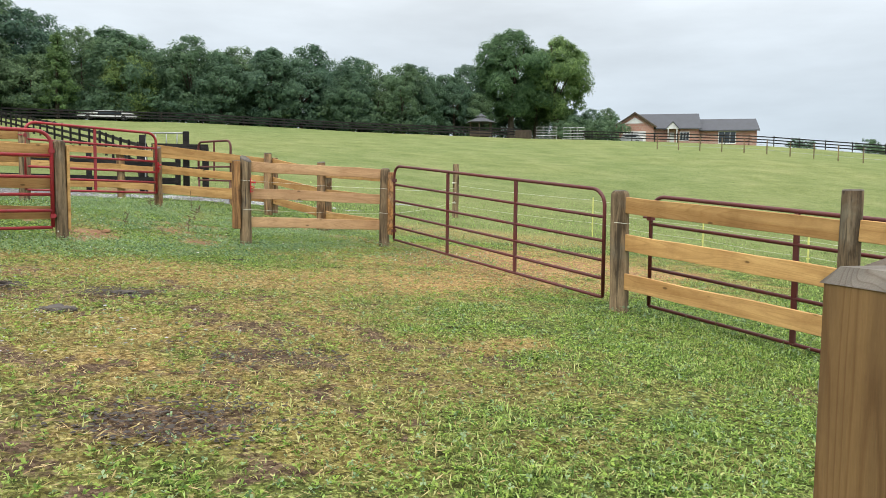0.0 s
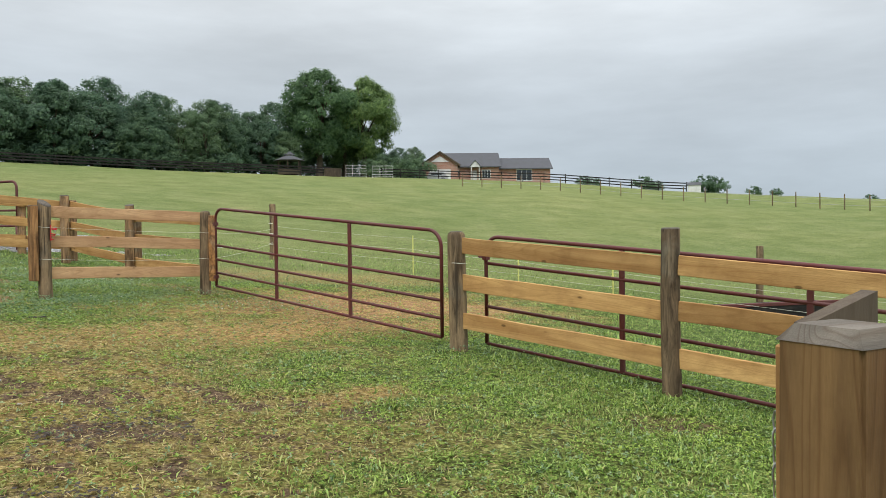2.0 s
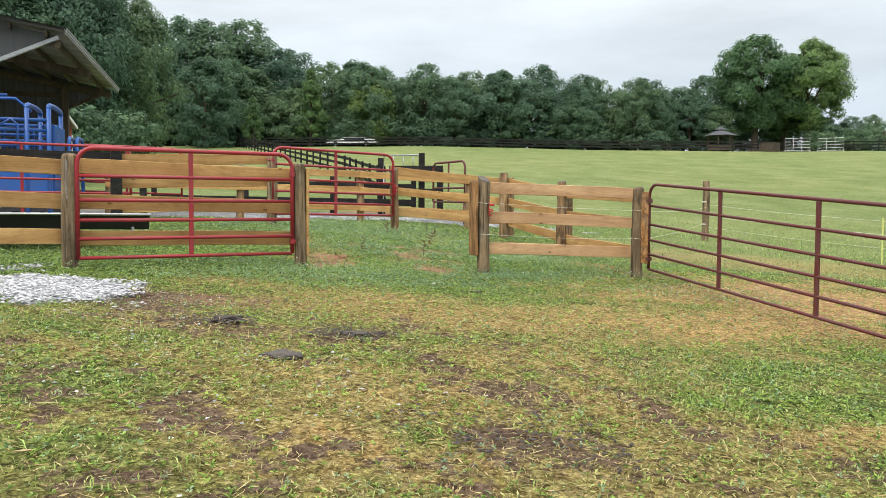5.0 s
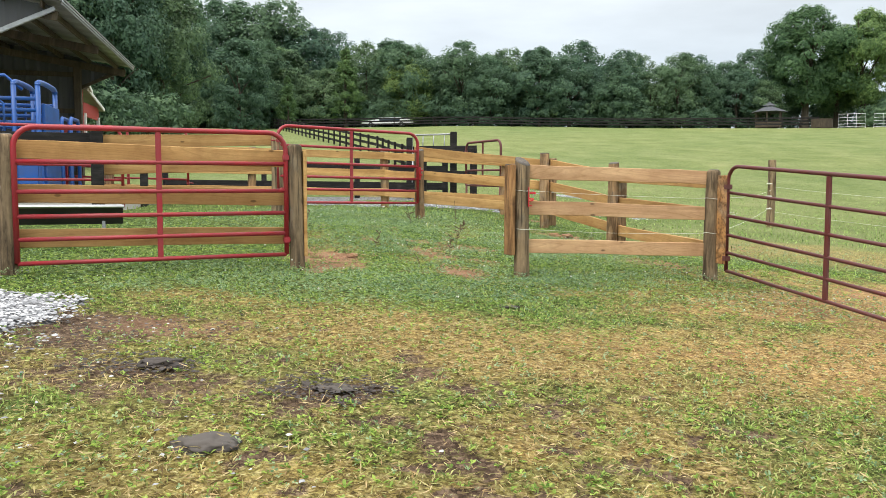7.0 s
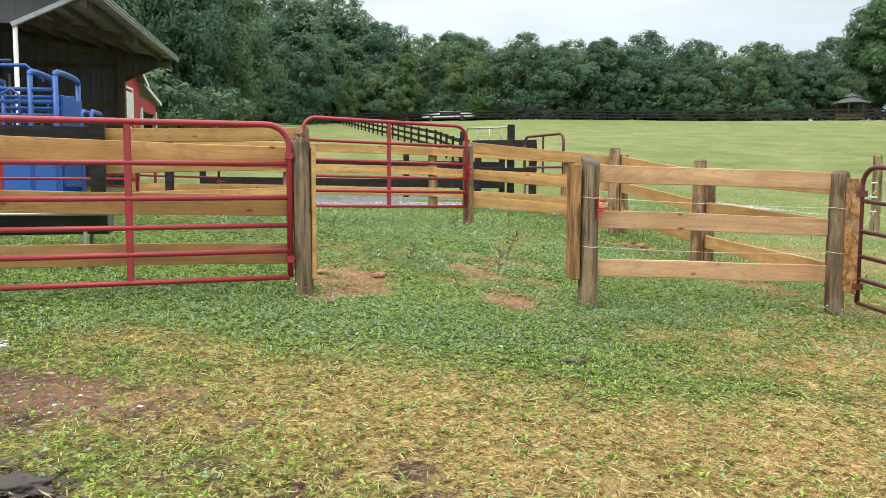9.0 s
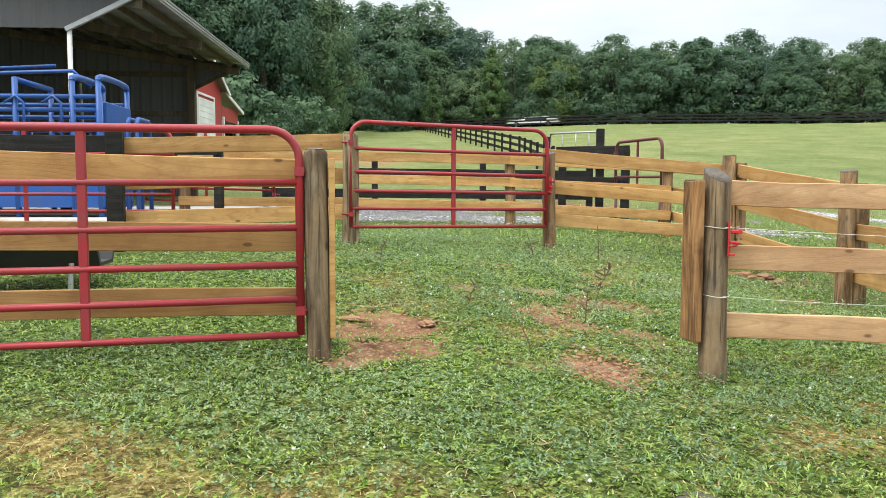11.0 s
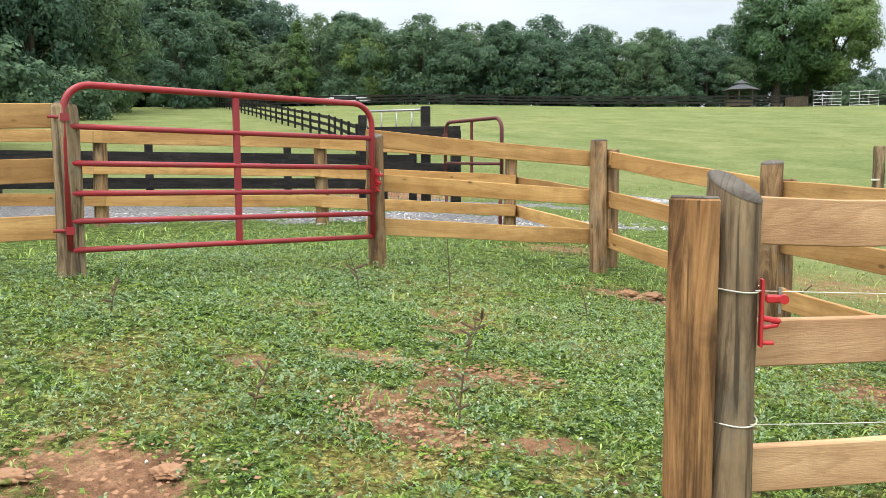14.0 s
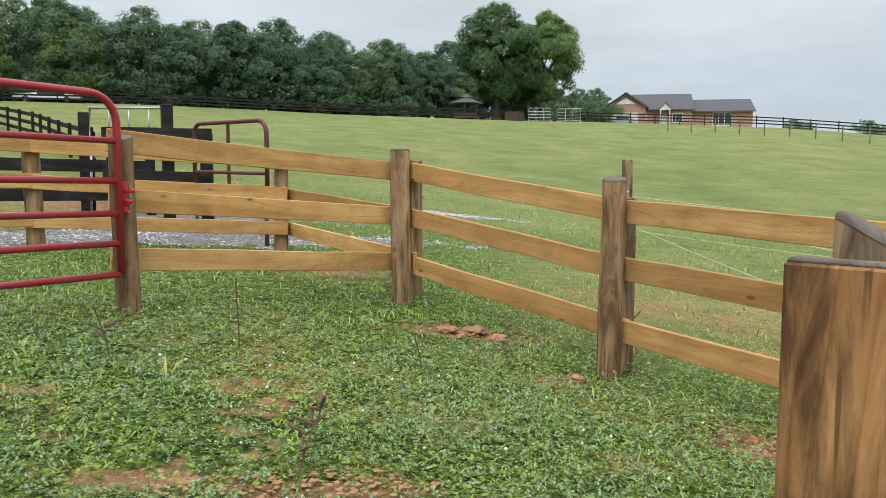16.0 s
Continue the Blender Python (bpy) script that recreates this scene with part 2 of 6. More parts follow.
def leaf_material(name, dark, light):
    m, nt, b = material(name, 0.62, 0.0, 0.25)
    geo = nt.nodes.new("ShaderNodeNewGeometry")
    info = nt.nodes.new("ShaderNodeObjectInfo")
    base = ramp(nt, geo.outputs["Random Per Island"], [(0.0, dark), (1.0, light)])
    tone = ramp(nt, info.outputs["Random"], [(0.0, (0.72, 0.80, 0.85)), (0.5, (0.95, 0.98, 0.9)), (1.0, (1.2, 1.12, 0.9))])
    base = mix(nt, 1.0, base, tone, "MULTIPLY")
    patch = noise_tex(nt, coords(nt, "Object"), 0.45, 3)
    base = mix(nt, 1.0, base, ramp(nt, patch, [(0.3, (0.75, 0.8, 0.8)), (0.7, (1.2, 1.15, 1.0))]), "MULTIPLY")
    nt.links.new(base, b.inputs["Base Color"])
    tr = nt.nodes.new("ShaderNodeBsdfTranslucent")
    nt.links.new(base, tr.inputs["Color"])
    ms = nt.nodes.new("ShaderNodeMixShader")
    ms.inputs[0].default_value = 0.45
    out = nt.nodes["Material Output"]
    nt.links.new(b.outputs[0], ms.inputs[1])
    nt.links.new(tr.outputs[0], ms.inputs[2])
    nt.links.new(ms.outputs[0], out.inputs["Surface"])
    return m


# leaf green lifted and made bluer: distance haze mixed into the colour
HAZY_LEAF = leaf_material("hazy_broad_leaves", (0.075, 0.135, 0.098), (0.155, 0.25, 0.16))
LEAF_MID = leaf_material("mid_green_leaves", (0.075, 0.145, 0.07), (0.205, 0.32, 0.14))
LEAF_PALE = leaf_material("pale_broad_leaves", (0.12, 0.20, 0.09), (0.24, 0.35, 0.16))
BARK = wood("tree_bark", (0.05, 0.042, 0.035), (0.14, 0.12, 0.10), axis=2, knots=False, rough=0.95)

# ---- the lie of the land ----
POSTS = {  # round posts at the pens: place and ground height
    "A": (-2.942, 11.335, 0.49), "B": (-1.06, 12.39, 0.427), "C": (1.71, 8.425, 0.044), "D": (3.01, 6.43, -0.12),
    "L": (-4.91, 10.05, 0.637), "H": (-6.75, 8.35, 0.66), "F": (-7.045, 13.005, 1.10), "G": (-5.595, 14.94, 1.0),
    "R": (-3.84, 16.34, 0.83), "S": (-2.47, 14.80, 0.545), "T": (-5.23, 18.70, 0.97), "Q": (-7.65, 18.0, 1.12),
    "Q1": (-9.9, 16.5, 1.16),
}
EDGE = [(-180, -0.02), (-120, 0.01), (-90, 0.03), (-70, 0.055), (-50, 0.080), (-40, 0.086), (-30, 0.091), (-20, 0.096), (-8, 0.091), (0, 0.088),
        (12, 0.081), (23, 0.072), (31, 0.057), (45, 0.038), (60, 0.02), (90, -0.01), (180, -0.02)]
EA, EV = [a for a, _ in EDGE], [v for _, v in EDGE]


def plane(x, y):
    xs = np.where(x > -7, x, -7 + (x + 7) * 0.3)
    xs = np.where(xs < 14, xs, 14 + (xs - 14) * 0.4)
    return -0.041 - 0.0903 * xs + 0.0289 * y


def land(x, y):
    """Height of the ground: gentle round the pens, then a pasture that climbs to a crest."""
    x, y = np.asarray(x, float), np.asarray(y, float)
    dx, dy = x, y - 5.0
    r = np.maximum(np.hypot(dx, dy), 1e-6)
    az = np.degrees(np.arctan2(dx, dy))
    e = np.interp(az, EA, EV)
    ux, uy = dx / r, dy / r
    rr = np.minimum(r, 20.0)
    z = plane(ux * rr, 5 + uy * rr)
    z20 = plane(ux * 20.0, 5 + uy * 20.0)
    m0 = (z20 - plane(ux * 18.0, 5 + uy * 18.0)) / 2.0
    top = 1.35 + 110 * e
    m1 = (top - z20 - 12.5 * m0) / 77.5
    d = np.clip(r - 20.0, 0, None)
    ramp_d = np.minimum(d, 25.0)
    hill = m0 * (ramp_d - ramp_d ** 2 / 50) + m1 * ramp_d ** 2 / 50 + m1 * np.clip(np.minimum(d, 90.0) - 25.0, 0, None)
    over = np.clip(r - 110.0, 0, None)
    z = z + hill + np.minimum(over, 60) * np.minimum(e, 0.06) * 0.8 - np.clip(over - 60, 0, None) * 0.004
    # small settling round the posts
    wsum, off = 0.0, 0.0
    for px, py, pz in POSTS.values():
        w = 1.0 / ((x - px) ** 2 + (y - py) ** 2 + 0.4) ** 1.5
        wsum, off = wsum + w, off + w * (pz - float(plane(np.float64(px), np.float64(py))))
    return z + off / wsum * np.clip(1.6 - r / 14.0, 0, 1)


def gz(x, y):
    return float(land(x, y))


# ---- mesh helpers ----


def finish(name, bm, mat, parent=None, smooth=False, label=""):
    me = bpy.data.meshes.new(name)
    bm.to_mesh(me)
    bm.free()
    me.materials.append(mat)
    if smooth:
        me.shade_smooth()
    ob = new(name, me)
    if parent is not None:
        ob.parent = parent
    if label:
        ob["label"] = label
    return ob


def part(name, bm, mat, parent, label="", smooth=False, at=None):
    ob = finish(name, bm, mat, parent, smooth, label)
    if at is not None:
        ob.matrix_basis = at
    return ob


def thing(name, label, category, at=None, group="", kind=""):
    ob = new(name)
    ob.empty_display_size = 0.2
    if at is not None:
        ob.matrix_basis = at
    return tagged(ob, label, category, group, kind)


def box(sx, sy, sz, bevel=0.004, cuts=0, wobble=0.0, seed=0):
    """A box about its centre, worn at the edges and slightly warped along x."""
    bm = bmesh.new()
    bmesh.ops.create_cube(bm, size=1.0, matrix=Matrix.Diagonal((sx, sy, sz, 1)))
    if cuts:
        bmesh.ops.subdivide_edges(bm, edges=[e for e in bm.edges if abs(e.verts[0].co.x - e.verts[1].co.x) > sx * 0.5], cuts=cuts)
    if wobble:
        rng = random.Random(seed)
        a, b, c = (rng.uniform(-1, 1) for _ in range(3))
        for v in bm.verts:
            u = v.co.x / sx * math.pi
            v.co.z += wobble * (a * math.sin(u * 2 + c) + 0.6 * b * math.sin(u * 5))
            v.co.y += wobble * 0.6 * b * math.cos(u * 1.5 + a)
    if bevel:
        edges = [e for e in bm.edges if len(e.link_faces) == 2 and e.calc_face_angle(0) > 0.8]
        bmesh.ops.bevel(bm, geom=edges, offset=bevel, segments=1, affect="EDGES")
    return bm


def add_box(bm, size, centre, rot=None):
    m = Matrix.Translation(centre)
    if rot is not None:
        m = m @ rot
    bmesh.ops.create_cube(bm, size=1.0, matrix=m @ Matrix.Diagonal((*size, 1)))


def tube(points, radius, sides=10, closed=False, caps=True):
    """A round bar swept along a line of points."""
    bm = bmesh.new()
    pts = [Vector(p) for p in points]
    rings = []
    up = None
    for i, p in enumerate(pts):
        a = pts[(i - 1) % len(pts)] if (i or closed) else p
        b = pts[(i + 1) % len(pts)] if (i < len(pts) - 1 or closed) else p
        d = (b - a).normalized()
        if up is None:
            up = Vector((0, 0, 1)) if abs(d.z) < 0.9 else Vector((1, 0, 0))
        side = d.cross(up).normalized()
        up = side.cross(d).normalized()
        rings.append([bm.verts.new(p + (side * math.cos(k / sides * 2 * math.pi) + up * math.sin(k / sides * 2 * math.pi)) * radius) for k in range(sides)])
    n = len(rings)
    for i in range(n if closed else n - 1):
        r0, r1 = rings[i], rings[(i + 1) % n]
        for k in range(sides):
            bm.faces.new((r0[k], r0[(k + 1) % sides], r1[(k + 1) % sides], r1[k]))
    if caps and not closed:
        bm.faces.new(rings[0][::-1])
        bm.faces.new(rings[-1])
    bmesh.ops.recalc_face_normals(bm, faces=bm.faces)
    return bm


def round_post(height, radius, seed, top="dome", sides=20):
    """A turned post from 0.3 m under the ground, a little crooked, with a weathered and rounded top."""
    rng = random.Random(seed)
    bm = bmesh.new()
    slope, ph = 0.0, rng.uniform(0, 6)
    if top == "cut":
        slope = rng.uniform(-0.3, 0.3)
    if top == "slant":
        slope, ph = 0.62, 2.6
    crown_h = radius * (0.5 if top == "dome" else 0.2)
    steps = [(-0.3, 1.06), (0.0, 1.04)] + [((height - crown_h) * t, f) for t, f in ((0.12, 1.02), (0.25, 1.0), (0.38, 1.01), (0.5, 1.0), (0.62, 1.01), (0.75, 0.99), (0.88, 0.985), (1.0, 0.975))]
    steps += [(height - crown_h * (1 - math.sin(a)), 0.975 * (math.cos(a) ** 0.5 if top == "dome" else 1 - 0.3 * (1 - math.cos(a)))) for a in (0.5, 0.9, 1.25, 1.5)]
    rings = []
    for z, f in steps:
        ox, oy = 0.007 * math.sin(z * 3 + ph), 0.007 * math.cos(z * 2.3 + ph)
        tilt = min(1.0, max(0.0, (z - height * 0.8) / (height * 0.2)))
        ring = []
        for k in range(sides):
            a = k / sides * 2 * math.pi
            r = radius * f * (1 + 0.03 * math.sin(2 * a + ph) + 0.02 * math.sin(5 * a + ph * 2 + z) + rng.uniform(-0.01, 0.01))
            zz = z + tilt * slope * (math.cos(a - ph) - 0.35) * radius * f
            ring.append(bm.verts.new((ox + r * math.cos(a), oy + r * math.sin(a), zz)))
        rings.append(ring)
    for r0, r1 in zip(rings, rings[1:]):
        for k in range(sides):
            bm.faces.new((r0[k], r0[(k + 1) % sides], r1[(k + 1) % sides], r1[k]))
    bm.faces.new(rings[-1])
    bm.faces.new(rings[0][::-1])
    bmesh.ops.recalc_face_normals(bm, faces=bm.faces)
    for f in bm.faces:
        f.smooth = len(f.verts) == 4
    return bm


def between(a, b):
    """A pose at the middle of a and b whose x axis runs from a to b and whose y axis is level."""
    a, b = Vector(a), Vector(b)
    x = (b - a).normalized()
    y = Vector((0, 0, 1)).cross(x).normalized()
    z = x.cross(y)
    return Matrix.Translation((a + b) / 2) @ Matrix((x, y, z)).transposed().to_4x4()


# ---- ground ----
# worn places: x, y, half width, half depth, turn, straw, bare soil
WORN = [
    (0.2, 9.6, 2.4, 1.0, 35, 1.0, 0.05), (1.6, 12.3, 3.2, 2.1, 35, 1.0, 0.42), (0.3, 6.1, 0.5, 0.25, 20, 0.7, 0.1), (-2.2, 8.2, 2.8, 1.0, 15, 0.75, 0.1),
    (-1.1, 5.2, 0.55, 0.3, 10, 0.4, 0.6), (-0.6, 4.9, 1.3, 0.9, 30, 0.5, 0.35), (-1.9, 3.9, 1.2, 0.6, 0, 0.3, 0.4), (-3.7, 6.6, 1.0, 0.45, 20, 0.5, 0.55),
    (-4.75, 7.35, 0.8, 0.5, 30, 0.2, 0.85), (-4.7, 8.4, 0.8, 0.3, 10, 0.6, 0.2), (-1.1, 10.5, 1.1, 0.35, 30, 0.85, 0.1), (-0.7, 9.0, 1.2, 0.5, 10, 0.9, 0.1),
    (-5.0, 11.0, 0.38, 0.26, 10, 0.2, 1.0), (-4.7, 10.45, 0.24, 0.5, -20, 0.2, 0.95), (-5.1, 10.75, 0.3, 0.2, 40, 0.2, 0.95), (-3.5, 11.0, 0.3, 0.17, -40, 0.1, 0.95), (-4.22, 11.92, 0.28, 0.13, -10, 0.1, 0.85),
    (-3.4, 15.5, 0.45, 0.2, 0, 0.0, 0.85), (-2.75, 14.65, 0.25, 0.15, 0, 0.2, 0.8), (-4.05, 12.75, 0.5, 0.12, 10, 0.2, 0.6), (-5.2, 12.25, 0.2, 0.1, 0, 0.1, 0.6),
    (-1.75, 13.5, 0.6, 0.3, -30, 0.2, 0.75), (-5.97, 11.35, 0.2, 0.15, 0, 0.1, 0.5), (-4.74, 12.7, 0.25, 0.12, 20, 0.2, 0.65), (-4.46, 12.15, 0.18, 0.12, 0, 0.1, 0.6),
    (-29.8, 43.5, 2.5, 3.5, 30, 0.5, 0.8), (-1.25, 5.3, 0.5, 0.25, 10, 0.3, 0.8), (-1.2, 4.0, 0.35, 0.18, 20, 0.2, 0.75), (-1.3, 6.15, 0.4, 0.2, 0, 0.4, 0.6), (-0.1, 5.1, 0.5, 0.2, 10, 0.3, 0.4),
    (0.4, 6.2, 0.6, 0.22, 50, 0.8, 0.15), (-2.8, 6.9, 0.3, 0.14, 20, 0.2, 0.85), (-3.77, 6.8, 0.28, 0.16, 30, 0.2, 0.9), (-1.3, 17.2, 1.4, 0.8, -30, 0.3, 0.45),
    (1.5, 17.5, 3.0, 1.6, 20, 0.5, 0.05), (-2.0, 5.6, 1.6, 0.8, 0, 0.6, 0.15), (2.4, 5.6, 0.4, 0.3, 0, 0.2, 0.45), (-9.5, 24.5, 1.6, 2.6, 30, 0.3, 0.7),
    (-4.4, 17.8, 0.7, 0.5, 10, 0.2, 0.6), (0.6, 4.2, 0.5, 0.3, 10, 0.3, 0.2), (-5.5, 13.4, 0.2, 0.12, 0, 0.1, 0.5),
]
GRAVEL = [(-5.8, 7.15, 0.62, 0.8, 35), (-7.2, 6.4, 1.0, 1.5, 0), (-7.3, 19.3, 4.0, 0.75, 30), (-4.2, 28.5, 2.6, 0.5, -10), (-12.0, 17.6, 3.6, 1.6, 35), (-10.2, 21.0, 5.5, 1.0, 30)]
CLOVER = [(-5.0, 13.2, 2.2, 2.0, 0), (-3.3, 13.6, 1.6, 1.6, 0), (-2.2, 11.4, 1.5, 0.7, 30), (-4.3, 9.4, 2.0, 0.7, 30), (-0.2, 11.4, 1.2, 0.6, 30)]


def wavy(x, y, s, seed):
    """Smooth random field, about -1 to 1, from a few crossed waves."""
    rng = np.random.RandomState(seed)
    out = np.zeros_like(x, dtype=float)
    for k in range(9):
        a, f, p = rng.uniform(0, 2 * np.pi), s * (1.0 + 0.75 * k), rng.uniform(0, 2 * np.pi)
        q = rng.uniform(-1, 1)
        out += np.sin((x * np.cos(a) + y * np.sin(a)) * f + p + 1.7 * q * np.sin((x * np.sin(a) - y * np.cos(a)) * f * 0.6 + p)) / (1 + 0.35 * k)
    return out / 3.2


def ragged(x, y):
    return 0.45 * wavy(x, y, 2.6, 5) + 0.3 * wavy(x, y, 9.0, 6)


def blotch(x, y, cx, cy, rx, ry, turn, rag):
    c, s = math.cos(radians(turn)), math.sin(radians(turn))
    u, v = ((x - cx) * c + (y - cy) * s) / rx, (-(x - cx) * s + (y - cy) * c) / ry
    return np.clip(1.45 - np.hypot(u, v) + rag, 0, 1)


def cover(x, y):
    straw, soil = np.zeros_like(x), np.zeros_like(x)
    rag = ragged(x, y)
    for cx, cy, rx, ry, turn, s, b in WORN:
        m = blotch(x, y, cx, cy, rx, ry, turn, rag)
        straw, soil = np.maximum(straw, m * s), np.maximum(soil, m * b)
    gravel = np.zeros_like(x)
    for g in GRAVEL:
        gravel = np.maximum(gravel, np.clip(blotch(x, y, *g, rag) * 1.6 - 0.3, 0, 1))
    yard = np.clip(1.2 - np.hypot((x + 2.1) / 4.2, (y - 5.6) / 4.2), 0, 1)  # trampled yard outside the pens
    straw = np.maximum(straw, yard * np.clip(0.4 + 0.55 * wavy(x, y, 1.7, 9) + 0.35 * wavy(x, y, 6, 10), 0.1, 0.85))
    soil = np.maximum(soil, yard * np.clip(0.75 * wavy(x, y, 2.6, 11) + 0.85 * wavy(x, y, 8.5, 12) + 0.12, 0, 0.95))
    pen = np.clip(1.3 - np.hypot((x + 4.2) / 2.6, (y - 12.8) / 2.8), 0, 1)
    soil = np.maximum(soil, pen * np.clip(0.8 * wavy(x, y, 3.0, 14) + 0.6 * wavy(x, y, 9.0, 15) - 0.05, 0, 0.6))
    straw = np.maximum(straw, pen * np.clip(0.5 * wavy(x, y, 2.2, 16) + 0.3 * wavy(x, y, 7.0, 17) + 0.1, 0, 0.55))
    return straw, soil, gravel


def ground_material():
    m, nt, b = material("pasture_ground", 0.95, 0.0, 0.15)
    v = coords(nt, "Object")
    fine = noise_tex(nt, v, 38.0, 5, 0.7)
    mid_n = noise_tex(nt, v, 5.0, 5, 0.65)
    big = noise_tex(nt, v, 0.35, 5, 0.6)
    huge = noise_tex(nt, v, 0.045, 4, 0.6)
    # turf of small leaves: random-toned cells at two sizes, shade in gaps painted dark
    warp = nt.nodes.new("ShaderNodeVectorMath")
    warp.operation = "MULTIPLY_ADD"
    wob = node(nt, "ShaderNodeTexNoise", Scale=30.0, Detail=2, Roughness=0.6)
    nt.links.new(v, wob.inputs["Vector"])
    nt.links.new(wob.outputs["Color"], warp.inputs[0])
    warp.inputs[1].default_value = (0.05, 0.05, 0.0)
    nt.links.new(v, warp.inputs[2])

    def cells(size):
        vo = node(nt, "ShaderNodeTexVoronoi", Scale=size)
        nt.links.new(warp.outputs[0], vo.inputs["Vector"])
        sp = nt.nodes.new("ShaderNodeSeparateXYZ")
        nt.links.new(vo.outputs["Color"], sp.inputs[0])
        return sp.outputs[0], vo.outputs["Distance"]
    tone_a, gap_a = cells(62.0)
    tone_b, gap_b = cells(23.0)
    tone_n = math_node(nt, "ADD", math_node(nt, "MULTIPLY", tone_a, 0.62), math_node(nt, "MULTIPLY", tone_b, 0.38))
    # shade between leaves as a colour factor, used on grass, straw and mud
    gap_shade = mix(nt, 0.45, ramp(nt, gap_a, [(0.1, (1.25, 1.25, 1.25)), (0.62, (0.32, 0.32, 0.32))]), ramp(nt, gap_b, [(0.15, (1.2, 1.2, 1.2)), (0.7, (0.35, 0.35, 0.35))]))
    grass = ramp(nt, tone_n, [(0.15, (0.035, 0.065, 0.015)), (0.42, (0.105, 0.175, 0.036)), (0.65, (0.19, 0.28, 0.068)), (0.88, (0.36, 0.45, 0.15))])
    grass = mix(nt, 0.9, grass, gap_shade, "MULTIPLY")
    grass = mix(nt, 1.0, grass, ramp(nt, mid_n, [(0.25, (0.62, 0.7, 0.62)), (0.5, (1.0, 1.0, 0.95)), (0.75, (1.45, 1.32, 1.2))]), "MULTIPLY")
    grass = mix(nt, 1.0, grass, ramp(nt, noise_tex(nt, v, 13.0, 3, 0.6), [(0.33, (0.5, 0.55, 0.5)), (0.5, (1.0, 1.0, 1.0)), (0.68, (1.5, 1.45, 1.3))]), "MULTIPLY")
    far = ramp(nt, big, [(0.25, (0.135, 0.175, 0.062)), (0.5, (0.185, 0.228, 0.093)), (0.75, (0.25, 0.275, 0.135))])
    far = mix(nt, 1.0, far, ramp(nt, huge, [(0.3, (0.85, 0.92, 0.85)), (0.7, (1.12, 1.06, 1.02))]), "MULTIPLY")
    clump = noise_tex(nt, coords(nt, "Object", (1.7, 2.0, 1.0)), 0.9, 6, 0.72)
    far = mix(nt, ramp(nt, clump, [(0.60, (0, 0, 0)), (0.72, (1, 1, 1))]), far, (0.085, 0.125, 0.035))
    far = mix(nt, 0.8, far, ramp(nt, noise_tex(nt, coords(nt, "Object", (1.4, 1.6, 1.0)), 2.2, 6, 0.75), [(0.3, (0.66, 0.7, 0.62)), (0.7, (1.22, 1.16, 1.1))]), "MULTIPLY")
    far = mix(nt, 0.6, far, ramp(nt, noise_tex(nt, v, 9.0, 4, 0.7), [(0.3, (0.6, 0.62, 0.55)), (0.7, (1.25, 1.2, 1.15))]), "MULTIPLY")

    def attr(n):
        a = nt.nodes.new("ShaderNodeAttribute")
        a.attribute_name = n
        return a.outputs["Fac"]
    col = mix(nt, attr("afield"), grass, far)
    straw = ramp(nt, tone_n, [(0.12, (0.19, 0.11, 0.045)), (0.36, (0.47, 0.29, 0.11)), (0.6, (0.66, 0.43, 0.175)), (0.85, (0.80, 0.57, 0.28))])
    straw = mix(nt, 0.7, straw, gap_shade, "MULTIPLY")
    straw = mix(nt, 0.7, straw, ramp(nt, mid_n, [(0.3, (0.6, 0.62, 0.55)), (0.7, (1.25, 1.2, 1.15))]), "MULTIPLY")
    col = mix(nt, math_node(nt, "MULTIPLY", attr("straw"), 0.95), col, straw)
    soil = ramp(nt, mid_n, [(0.25, (0.15, 0.083, 0.05)), (0.5, (0.33, 0.185, 0.11)), (0.75, (0.48, 0.31, 0.19))])
    soil = mix(nt, 0.6, soil, ramp(nt, fine, [(0.25, (0.45, 0.42, 0.4)), (0.75, (1.2, 1.15, 1.1))]), "MULTIPLY")
    mud = ramp(nt, tone_n, [(0.2, (0.06, 0.038, 0.026)), (0.5, (0.15, 0.10, 0.066)), (0.85, (0.27, 0.19, 0.13))])
    mud = mix(nt, 0.5, mud, gap_shade, "MULTIPLY")
    soil = mix(nt, attr("mud"), soil, mud)
    edge = math_node(nt, "ADD", attr("soil"), math_node(nt, "MULTIPLY", math_node(nt, "SUBTRACT", fine, 0.5), 0.6))
    edge = math_node(nt, "ADD", edge, math_node(nt, "MULTIPLY", math_node(nt, "SUBTRACT", noise_tex(nt, v, 9.0, 4, 0.65), 0.5), 1.3))
    col = mix(nt, ramp(nt, edge, [(0.36, (0, 0, 0)), (0.56, (1, 1, 1))]), col, soil)
    vor = node(nt, "ShaderNodeTexVoronoi", Scale=42.0)
    nt.links.new(v, vor.inputs["Vector"])
    stone = ramp(nt, vor.outputs["Color"], [(0.1, (0.20, 0.20, 0.21)), (0.6, (0.42, 0.42, 0.43)), (1.0, (0.62, 0.62, 0.62))])
    # shade in the crevices between stones, multiplied into their colour
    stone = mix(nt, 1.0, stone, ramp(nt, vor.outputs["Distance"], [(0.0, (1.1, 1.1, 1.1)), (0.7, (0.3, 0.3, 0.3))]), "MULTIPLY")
    g_edge = math_node(nt, "ADD", attr("gravel"), math_node(nt, "MULTIPLY", math_node(nt, "SUBTRACT", fine, 0.5), 0.6))
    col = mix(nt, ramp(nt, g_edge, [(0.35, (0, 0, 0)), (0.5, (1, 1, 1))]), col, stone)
    nt.links.new(col, b.inputs["Base Color"])
